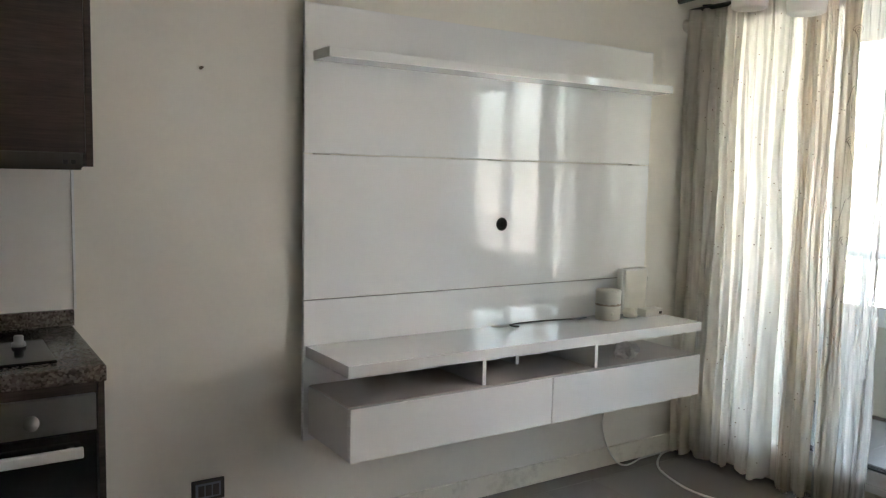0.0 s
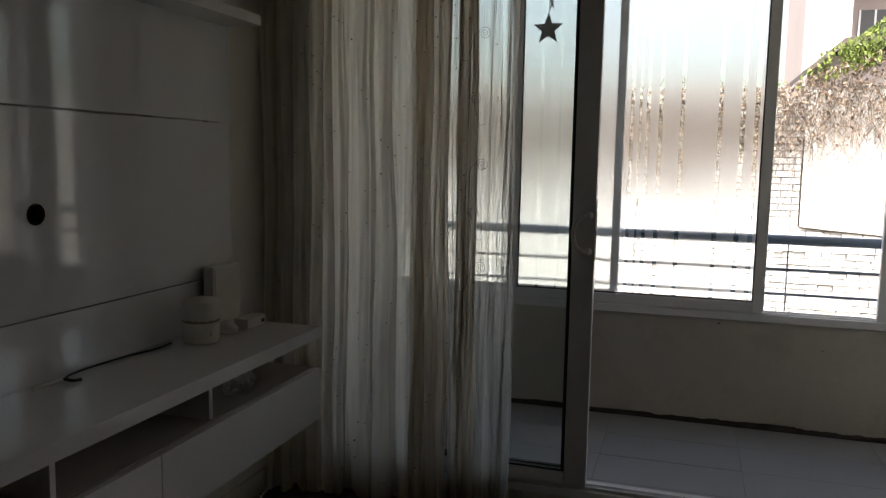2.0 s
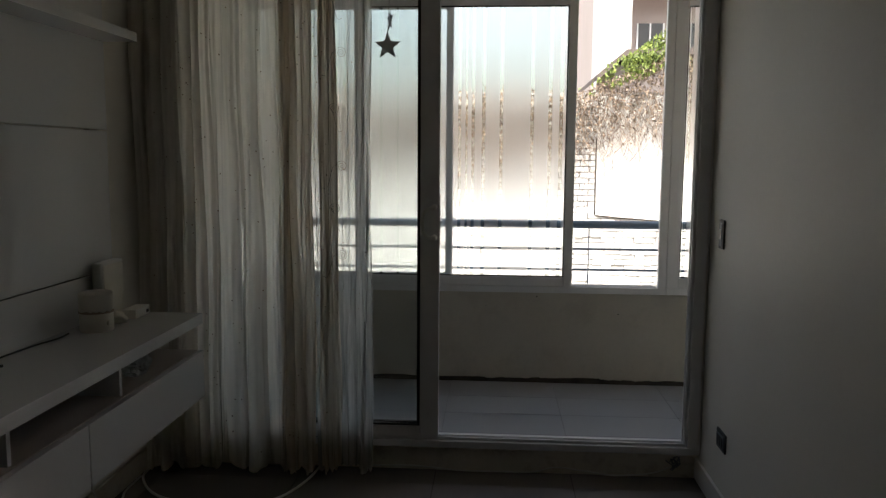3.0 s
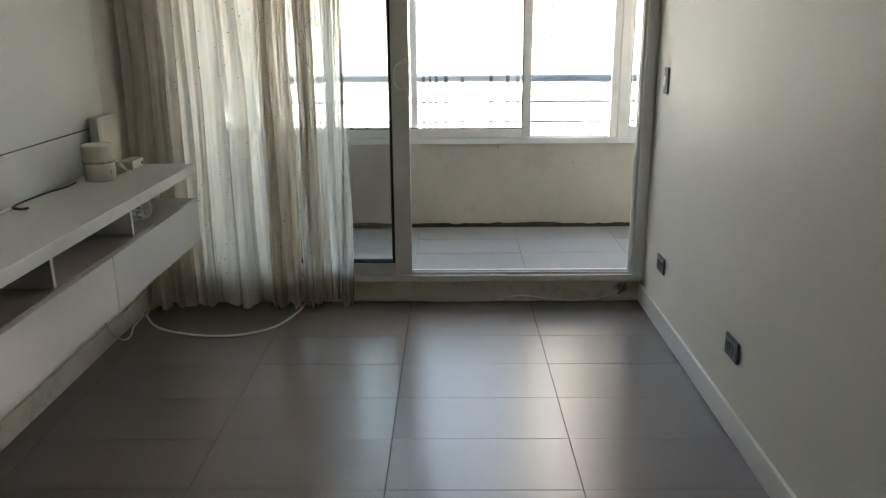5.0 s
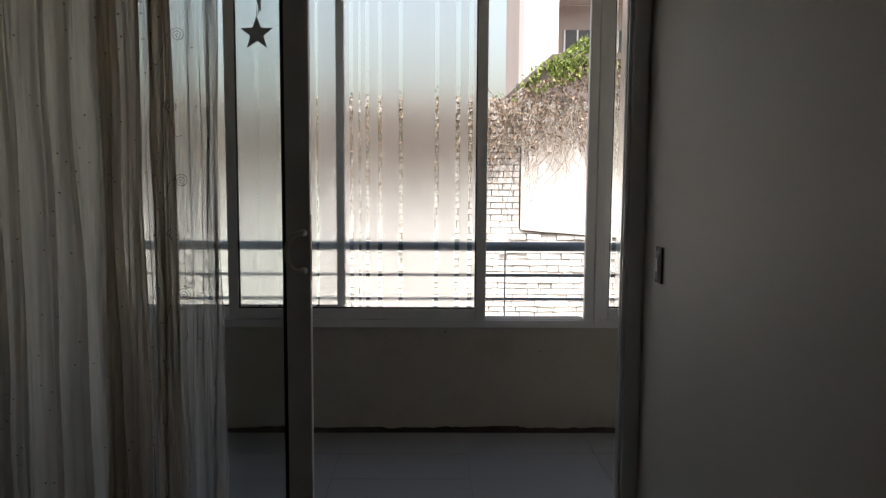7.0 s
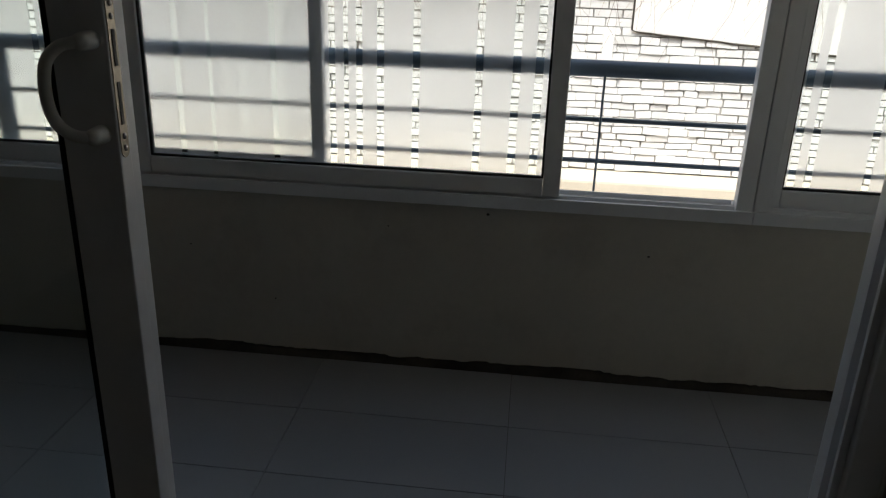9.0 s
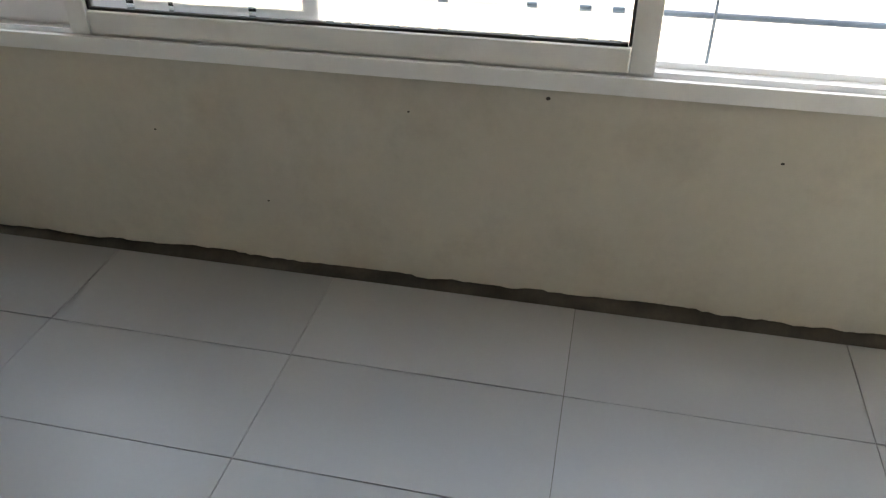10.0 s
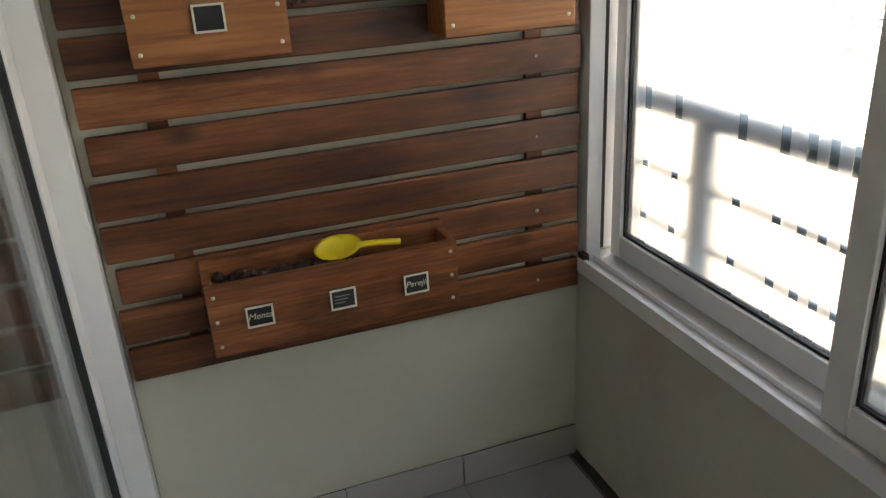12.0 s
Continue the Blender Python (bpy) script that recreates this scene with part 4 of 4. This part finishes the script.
def planter(x0, x1, z0, z1, y0, y1, mat, label, soil):
    t = thing("planter_box", ((x0 + x1) / 2, (y0 + y1) / 2, z0), label, "planter", "planter boxes on the slat rack")
    w = 0.016
    board = box("front_board", x0, x1, y0, y0 + w, z0, z1, mat, t, r=0.002)
    box("back_board", x0 + 0.001, x1 - 0.001, y1 - w, y1, z0, z1 + 0.018, mat, t, r=0.002)
    for x in (x0 + 0.0005, x1 - w - 0.0005):
        box("end_board", x, x + w, y0 + w + 0.001, y1 - w - 0.001, z0, z1 + 0.004, mat, t, r=0.002)
    box("bottom_board", x0 + w + 0.001, x1 - w - 0.001, y0 + w + 0.001, y1 - w - 0.001, z0, z0 + 0.012, mat, t)
    for x in (x0 + 0.014, x1 - 0.014):
        for z in (z0 + 0.02, (z0 + z1) / 2, z1 - 0.02):
            lathe("screw_head", (x, y0 - 0.0002, z), [(0.0, -0.0018), (0.0035, -0.0012), (0.0042, 0.001)], CHALKLINE, board, axis="y", seg=8)
    if soil:
        bm = bmesh.new()
        n, m2 = 40, 12
        g = [[bm.verts.new((x0 + w + 0.002 + (x1 - x0 - 2 * w - 0.004) * i / n, y0 + w + 0.002 + (y1 - y0 - 2 * w - 0.004) * j / m2,
                            z0 + soil * (1.0 - 0.45 * max(0, (i / n - 0.55)) * 2) + 0.012 * noise.noise(Vector((i * 0.5, j * 0.5, 2))) + 0.006 * noise.noise(Vector((i * 1.7, j * 1.7, 5))))) for j in range(m2 + 1)] for i in range(n + 1)]
        for i in range(n):
            for j in range(m2):
                bm.faces.new((g[i][j], g[i + 1][j], g[i + 1][j + 1], g[i][j + 1]))
        rnd = random.Random(3)
        for k in range(90):
            c = Vector((rnd.uniform(x0 + 0.03, x0 + 0.3), rnd.uniform(y0 + 0.03, y1 - 0.03), z0 + soil + rnd.uniform(-0.004, 0.008)))
            bmesh.ops.create_icosphere(bm, subdivisions=1, radius=rnd.uniform(0.004, 0.011), matrix=Matrix.Translation(c))
        part("soil", bm, SOIL, t, "dry dark crumbly soil")
    return t


def tag_label(parent, x, y, z, w, h, words):
    """A small framed chalkboard label on a planter's front."""
    bd = box("label_board", x - w / 2, x + w / 2, y - 0.005, y - 0.0005, z - h / 2, z + h / 2, CHALK, parent, "small black chalkboard label in a pale frame", r=0.001)
    t = 0.0035
    for x0, x1, z0, z1 in ((x - w / 2, x + w / 2, z + h / 2 - t, z + h / 2), (x - w / 2, x + w / 2, z - h / 2, z - h / 2 + t),
                           (x - w / 2, x - w / 2 + t, z - h / 2 + t, z + h / 2 - t), (x + w / 2 - t, x + w / 2, z - h / 2 + t, z + h / 2 - t)):
        box("frame_strip", x0, x1, y - 0.0075, y - 0.0052, z0, z1, CHALKLINE, bd)
    if words == "bars":
        for k in range(3):
            box("writing", x - w * 0.33, x + w * (0.3 - 0.12 * k), y - 0.0058, y - 0.0052, z + h * (0.12 - 0.16 * k), z + h * (0.17 - 0.16 * k), GREYMETAL, bd)
    elif words:
        cu = bpy.data.curves.new("writing", "FONT")
        cu.body, cu.align_x, cu.align_y, cu.size, cu.shear = words, "CENTER", "CENTER", h * 0.42, 0.25
        tmp = new("tmp", cu)
        bpy.context.view_layer.update()
        me = bpy.data.meshes.new_from_object(tmp.evaluated_get(bpy.context.evaluated_depsgraph_get()))
        bpy.data.objects.remove(tmp)
        me.materials.clear()
        me.materials.append(CHALKLINE)
        me.transform(Matrix.Translation(Vector((x, y - 0.0056, z)) - place_of(bd)) @ Matrix.Rotation(radians(90), 4, "X"))
        ob = new("writing", me)
        ob.parent = bd


PY0, PY1 = 2.303, 2.4
low_box = planter(4.178, 4.66, 0.673, 0.813, PY0, PY1, BOXWOOD, "brown stained wooden planter box with soil and three chalk labels", 0.126)
for x, w in ((4.268, "Menta"), (4.424, "bars"), (4.57, "Perejil")):
    tag_label(low_box, x, PY0, 0.743, 0.05, 0.042, w)
up_l = planter(4.139, 4.388, 1.203, 1.36, PY0, PY1, PALEWOOD, "orange-brown wooden planter box with a black label, on the slat rack", 0.08)
tag_label(up_l, 4.264, PY0, 1.27, 0.05, 0.044, "")
up_r = planter(4.66, 4.917, 1.199, 1.352, PY0, PY1, PALEWOOD, "orange-brown wooden planter box, on the slat rack", 0.08)

scoop = thing("scoop", (4.45, 2.35, 0.793), "yellow plastic garden scoop lying in the planter box", "scoop")
bm = bmesh.new()
tilt = Matrix.Translation((4.434, 2.348, 0.829)) @ Matrix.Rotation(radians(27), 4, "X") @ Matrix.Rotation(radians(-6), 4, "Y")
grid = []
for side, lift in ((1, 0.0), (-1, -0.0025)):
    centre = bm.verts.new(tilt @ Vector((0, 0, -0.012 + lift)))
    grid.append([[centre] * 24])
    for i in range(1, 9):
        r = i / 8
        grid[-1].append([bm.verts.new(tilt @ Vector((0.046 * r * math.cos(a), 0.03 * r * math.sin(a), -0.012 * (1 - r * r) + lift))) for a in np.linspace(0, 2 * math.pi, 24, endpoint=False)])
for skin in grid:
    for a, b in zip(skin, skin[1:]):
        for k in range(24):
            q = [a[k], a[(k + 1) % 24], b[(k + 1) % 24], b[k]]
            bm.faces.new(q if q[0] is not q[1] else q[1:])
for k in range(24):
    bm.faces.new((grid[0][8][k], grid[0][8][(k + 1) % 24], grid[1][8][(k + 1) % 24], grid[1][8][k]))
add_tube(bm, smooth_path([(4.47, 2.345, 0.825), (4.49, 2.344, 0.8255), (4.52, 2.342, 0.8235), (4.556, 2.34, 0.819)]), 0.0062, 10)
bmesh.ops.recalc_face_normals(bm, faces=bm.faces)
part("body", bm, YELLOW, scoop, smooth=True)

skirting = structure(box("baseboard_balcony", 4.02, 4.998, 2.425, 2.431, ZB + 0.001, 0.2, BGROUT), "grey tile skirting along the balcony end wall", "baseboard")
for x0, x1 in ((4.021, 4.1125), (4.1145, 4.401), (4.4035, 4.689), (4.6915, 4.997)):
    box("tile", x0, x1, 2.417, 2.4245, ZB + 0.002, 0.203 + 0.001 * math.sin(9 * x0), SKIRT, skirting, r=0.002)
# dirty mortar in the gap between last tiles and parapet, plus shade at its foot
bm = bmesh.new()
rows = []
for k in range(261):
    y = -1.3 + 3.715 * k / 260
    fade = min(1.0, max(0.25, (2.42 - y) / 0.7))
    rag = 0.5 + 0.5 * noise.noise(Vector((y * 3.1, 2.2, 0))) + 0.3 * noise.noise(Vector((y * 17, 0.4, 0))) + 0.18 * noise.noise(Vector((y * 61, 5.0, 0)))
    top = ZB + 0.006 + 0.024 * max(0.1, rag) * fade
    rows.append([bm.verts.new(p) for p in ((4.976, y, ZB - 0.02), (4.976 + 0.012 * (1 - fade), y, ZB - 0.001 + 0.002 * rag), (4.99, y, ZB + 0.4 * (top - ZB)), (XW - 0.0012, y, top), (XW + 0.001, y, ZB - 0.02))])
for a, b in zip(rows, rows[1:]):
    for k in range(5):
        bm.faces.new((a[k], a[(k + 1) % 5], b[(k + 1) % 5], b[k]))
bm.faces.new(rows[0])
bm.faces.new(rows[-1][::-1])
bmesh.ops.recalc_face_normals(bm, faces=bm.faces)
part("dirty_mortar", bm, GRIME_SHADE, parapet, "dark crumbling mortar in the joint, raised to darken the shaded parapet foot", smooth=True)
bm = bmesh.new()
add_box(bm, 4.982, 4.995, -0.16, -0.05, 2.25, 2.262, 0.003)
add_tube(bm, smooth_path([(4.98, -0.12, 2.256), (4.97, -0.12, 2.24), (4.975, -0.12, 2.215), (4.987, -0.12, 2.225)]), 0.005, 8)
tagged(part("window_hook", bm, PLASTIC_W, smooth=False), "small white hook bracket on the window post", "hook")

# chips in the parapet's plaster, and a scuff on the room's floor
for y, z, r in ((0.662, 0.615, 0.005), (1.557, 0.46, 0.003), (1.3, 0.3, 0.003), (0.2, 0.52, 0.004), (0.95, 0.56, 0.003)):
    bm = bmesh.new()
    n = 9
    ring = [bm.verts.new((XW - 0.0006, y + r * (1 + 0.5 * noise.noise(Vector((k, y * 9, 1)))) * math.cos(2 * math.pi * k / n), z + 0.7 * r * (1 + 0.5 * noise.noise(Vector((k, z * 9, 4)))) * math.sin(2 * math.pi * k / n))) for k in range(n)]
    back = [bm.verts.new(v.co + Vector((0.0005, 0, 0))) for v in ring]
    bm.faces.new(ring)
    for k in range(n):
        bm.faces.new((ring[k], ring[(k + 1) % n], back[(k + 1) % n], back[k]))
    part("plaster_chip", bm, GRIME_SHADE, parapet)

# ---- railing outside the window ----
rail = thing("railing", (5.13, 0.5, 0.665), "blue-grey painted metal balcony railing outside the window", "railing")
RX = 5.14
tube("handrail", [(RX, -1.3, 1.02), (RX, 2.9, 1.02)], 0.0235, RAILPAINT, rail, seg=18)
for z in (0.876, 0.755):
    tube("bar", [(RX, -1.3, z), (RX, 2.9, z)], 0.007, RAILPAINT, rail, seg=10)
for y in (2.185, -1.1):
    tube("post", [(RX, y, SILL), (RX, y, 1.01)], 0.026, RAILPAINT, rail, seg=14)
tube("thin_rod", [(RX - 0.012, 0.362, SILL), (RX - 0.012, 0.362, 1.01)], 0.0035, RAILPAINT, rail, seg=8)
structure(box("ledge", 5.111, 5.19, -1.3, 2.43, SILL + 0.001, SILL + 0.006, CEMENT), "narrow outer window ledge", "ledge")

# ---- the yard and the wall across it ----
bm = bmesh.new()
add_box(bm, 5.181, 400, -400, 400, -0.6, -0.45)
tagged(part("ground", bm, YARD), "pale bare yard ground", "ground", "", "structure")
WFX = 9.06
far = structure(box("wall_yard", WFX + 0.012, WFX + 0.3, -4.0, 7.0, -0.45, 2.1, MORTAR), "white-painted rough brick wall across the yard", "wall")
structure(box("wall_footing", WFX - 0.35, WFX + 0.01, -4.0, 7.0, -0.45, -0.28, CEMENT, r=0.02), "pale cement footing along the yard wall", "footing")
bm = bmesh.new()
add_box(bm, WFX - 0.035, WFX - 0.006, -1.9, -0.16, 0.75, 2.06, 0.006)
for v in bm.verts:
    if v.co.z < 1:
        v.co.z += 0.1 * max(0, -0.16 - v.co.y - 0.35) * -0.6 + (0.05 if v.co.y > -0.3 else 0)
part("render_patch", bm, RENDERW, far, "smooth white rendered patch")
# thin dark line along the patch's left and lower edges
crack = [(WFX - 0.03, -0.152, 1.62), (WFX - 0.03, -0.15, 1.2), (WFX - 0.03, -0.154, 0.81)]
crack += [(WFX - 0.032, y, 0.795 - 0.075 * (-0.16 - y) + 0.012 * noise.noise(Vector((y * 6, 2, 0)))) for y in np.linspace(-0.2, -1.9, 18)]
tube("crack", crack, 0.0075, GRIME_SHADE, far, seg=6)
box("drain_box", WFX - 0.05, WFX - 0.002, -0.03, 0.05, 0.56, 0.77, RENDERW, far, r=0.006)

# dry creeper over the wall, with a green crown
rnd = random.Random(17)
bm = bmesh.new()
for k in range(2300):
    y = rnd.uniform(-3.0, 5.6)
    edge = 0.35 * noise.noise(Vector((y * 0.9, 3.3, 0)))
    p = Vector((WFX - rnd.uniform(0.03, 0.16), y, rnd.uniform(1.5 if y > 0.1 else 1.65, 2.2)))
    length = rnd.uniform(0.15, 0.6) + max(0, edge) + (rnd.uniform(0.3, 0.9) if rnd.random() < (0.33 if y > 0.1 else 0.2) else 0)
    pts, n = [p.copy()], 6
    d = Vector((rnd.uniform(-0.05, 0.05), rnd.uniform(-0.7, 0.7), -1))
    for i in range(n):
        d = (d + Vector((rnd.uniform(-0.25, 0.2), rnd.uniform(-0.9, 0.9), rnd.uniform(-0.5, 0.15)))).normalized()
        p = p + d * length / n
        p.x = min(max(p.x, WFX - 0.22), WFX - 0.015)
        pts.append(p.copy())
    r = rnd.uniform(0.0016, 0.0036)
    add_tube(bm, pts, [r * (1 - 0.7 * i / n) for i in range(n + 1)], 3, False)
creeper = thing("creeper", (WFX - 0.1, 1.0, 2.1), "dry brown creeper hanging over the white wall, green on top", "creeper")
tagged(part("dry_stem_mass", bm, VINE, creeper), "", "", "", "stuff")


def leaves(count, place, size, seed):
    rn = random.Random(seed)
    verts, faces = [], []
    for k in range(count):
        c = place(rn)
        q = Euler((rn.uniform(0, 6.28), rn.uniform(0, 6.28), rn.uniform(0, 6.28))).to_matrix()
        s = rn.uniform(0.6, 1.3) * size
        b = len(verts)
        for dx, dy, dz in ((-1, 0, 0), (0, 0.45, 0.12), (1, 0, 0), (0, -0.45, 0.12)):
            verts.append(c + q @ Vector((dx * s, dy * s, dz * s)))
        faces.append((b, b + 1, b + 2, b + 3))
    me = bpy.data.meshes.new("leaves")
    me.from_pydata(verts, [], faces)
    b2 = bmesh.new()
    b2.from_mesh(me)
    bpy.data.meshes.remove(me)
    return b2


def crown_top(y):
    return 2.1 + 0.36 * min(1.0, max(0.0, (-0.02 - y) / 0.8)) + 0.06 * noise.noise(Vector((y * 2.3, 4.0, 1.0)))


def dry_spot(rn):
    while True:
        y = rn.uniform(-3.0, 5.6)
        z = crown_top(y) - abs(rn.gauss(0, 0.42 if y > 0.1 else 0.36))
        lim = (1.3 if y > 0.1 else 1.5) + 0.4 * noise.noise(Vector((y * 1.3, 1.0, 0)))
        if z > lim or rn.random() < 0.06:
            return Vector((WFX - rn.uniform(0.02, 0.24), y, z))


def green_spot(rn):
    while True:
        y = rn.gauss(-0.58, 0.2) if rn.random() < 0.86 else rn.uniform(-3.0, 5.6)
        crown = 0.16 + 0.14 * noise.noise(Vector((y * 1.9, 8.0, 0))) + 0.22 * math.exp(-((y + 0.75) / 0.35) ** 2)
        z = crown_top(y) - 0.1 + rn.uniform(0, max(0.03, crown))
        if noise.noise(Vector((y * 5, z * 5, 3))) > -0.25:
            return Vector((WFX + rn.uniform(-0.25, 0.15), y, z))


tagged(part("dry_leaves", leaves(16000, dry_spot, 0.021, 31), VINE, creeper), "", "", "", "stuff")
tagged(part("green_leaves", leaves(1300, green_spot, 0.026, 33), GREENLEAF, creeper, "fresh green leaves on top"), "", "", "", "stuff")

# buildings behind the wall
shed = thing("outbuilding", (11.5, -1.6, -0.45), "pinkish stucco outbuilding with a dark eaved roof", "building")
box("wall", 11.1, 13.0, -3.4, -0.62, -0.45, 2.62, PINKWALL, shed)
bm = bmesh.new()
v = [bm.verts.new(p) for p in ((10.8, -0.72, 2.78), (10.8, -3.6, 2.86), (13.2, -3.6, 2.86), (13.2, -0.72, 2.78), (10.8, -0.72, 2.7), (10.8, -3.6, 2.78), (13.2, -3.6, 2.78), (13.2, -0.72, 2.7),
                               (10.8, -0.36, 2.46), (13.2, -0.36, 2.46), (10.8, -0.36, 2.4), (13.2, -0.36, 2.4))]
for f in ((0, 1, 2, 3), (7, 6, 5, 4), (0, 4, 5, 1), (2, 6, 7, 3), (1, 5, 6, 2), (0, 3, 9, 8), (4, 10, 11, 7), (8, 9, 11, 10), (0, 8, 10, 4), (3, 7, 11, 9)):
    bm.faces.new([v[i] for i in f])
bmesh.ops.recalc_face_normals(bm, faces=bm.faces)
part("roof", bm, ROOFDARK, shed, "dark roof with thin pale eave")
tower = thing("apartment_building", (17.0, -3.5, -0.45), "grey-pink stucco apartment building with dark windows and balcony rails", "building")
box("wall", 15.5, 24, -9, -1.4, -0.45, 11.5, PINKWALL, tower)
box("stair_wing", 14.6, 15.4, -1.39, -0.82, -0.45, 11.5, RENDERW, tower)
box("roof", 15.2, 24.2, -9.2, -1.2, 11.5, 11.8, ROOFDARK, tower)
for storey in range(4):
    for k in range(4):
        z, y = 0.5 + 2.75 * storey, -1.62 - 0.95 * k
        wdw = box("window", 15.46, 15.5, y - 0.5, y, z, z + 0.62, WINDARK, tower)
        for dy in (-0.5, -0.26, -0.03):
            box("bar", 15.44, 15.458, y + dy, y + dy + 0.03, z, z + 0.62, ALU, wdw)
    z = 1.55 + 2.75 * storey
    slab = box("balcony", 14.9, 15.45, -5.4, -1.5, z, z + 0.09, PINKWALL, tower)
    for k in range(26):
        box("baluster", 14.92, 14.95, -5.38 + 0.15 * k, -5.34 + 0.15 * k, z + 0.09, z + 0.72, ROOFDARK, slab)
    box("top_rail", 14.9, 14.97, -5.4, -1.5, z + 0.72, z + 0.77, ROOFDARK, slab)

# ---- pieces last: floor tiles, balcony tiles, bricks ----
_tiles = {}


def piece(name, lx, ly, lz, material, parent, at, bevel=0.0006):
    key = (name, round(lx, 4), round(ly, 4), round(lz, 4), material.name)
    if key not in _tiles:
        bm = bmesh.new()
        add_box(bm, -lx / 2, lx / 2, -ly / 2, ly / 2, -lz / 2, lz / 2, bevel, 1)
        me = bpy.data.meshes.new(name)
        bm.to_mesh(me)
        bm.free()
        me.materials.append(material)
        _tiles[key] = me
    ob = new(name, _tiles[key])
    ob.parent = parent
    ob.location = at
    return ob


def tile_floor(parent, x0, x1, y0, y1, xj, yj, px, py, top, material, skip=None, gx=0.0006, gy=0.003):
    """Tiles of px by py with a joint through (xj, yj), cut at the edges of the room."""
    i0, j0 = math.floor((x0 - xj) / px), math.floor((y0 - yj) / py)
    for i in range(i0, math.ceil((x1 - xj) / px)):
        for j in range(j0, math.ceil((y1 - yj) / py)):
            a, b = max(x0, xj + i * px) + gx / 2, min(x1, xj + (i + 1) * px) - gx / 2
            c, d = max(y0, yj + j * py) + gy / 2, min(y1, yj + (j + 1) * py) - gy / 2
            if b - a < 0.02 or d - c < 0.02 or (skip and skip((a + b) / 2, (c + d) / 2)):
                continue
            piece("tile", b - a, d - c, 0.01, material, parent, ((a + b) / 2, (c + d) / 2, top - 0.005 + 0.0004 * math.sin(7.3 * i + 3.1 * j)))


floor = structure(box("floor", -1.9, 3.949, -1.75, YT - 0.001, -0.1, -0.0025, GROUT), "brown-grey glossy porcelain tile floor", "floor")
tile_floor(floor, -1.9, 3.949, -1.75, YT - 0.002, 2.285, 0.555, 0.302, 0.6, 0.0, TILE, lambda x, y: x > 1.4 and y < -0.02)
bfloor = structure(box("floor_balcony", 4.021, 5.0, -1.3, 2.431, -0.1, ZB - 0.003, BGROUT), "light grey porcelain tile balcony floor", "floor")
tile_floor(bfloor, 4.022, 4.975, -1.3, 2.42, 4.402, 0.563, 0.2885, 0.581, ZB, BTILE, None, 0.0022, 0.0014)

rnd = random.Random(77)
near, rest = 0, bmesh.new()
row, z = 0, -0.27
while z < 1.95:
    h = rnd.uniform(0.052, 0.078) if z < 0.7 else 0.062
    y = -3.2 + (0.11 if row % 2 else 0.0) + rnd.uniform(-0.02, 0.02)
    while y < 5.8:
        w = rnd.uniform(0.11, 0.24) if z < 0.7 else 0.215
        d = rnd.uniform(0.008, 0.034) if z < 0.7 else rnd.uniform(0.016, 0.021)
        if not (y + w < -0.18 and y > -1.9 and z > 0.8):
            if -0.95 < y < 1.9 and near < 300 and z < 1.6:
                near += 1
                b = piece("brick", round(w, 2) - (rnd.choice((0.002, 0.006, 0.012)) if z < 0.7 else 0.004), 1.0, 0.05, BRICK, far, (0, 0, 0), 0.006)
                b.rotation_euler = (0, rnd.uniform(-0.055, 0.055) if z < 0.7 else 0, radians(90))
                b.scale = (1, 0.02 + d, (h - (rnd.uniform(0.003, 0.014) if z < 0.7 else 0.004)) / 0.05)
                b.location = (WFX + 0.011 - d / 2 + 0.001, y + w / 2, z + h / 2)
            else:
                add_box(rest, WFX - d, WFX + 0.011, y + 0.006, y + w - 0.006, z + 0.005, z + h - 0.005)
        y += w
    z += h
    row += 1
tagged(part("brick_rest", rest, BRICK, far), "", "", "", "stuff")
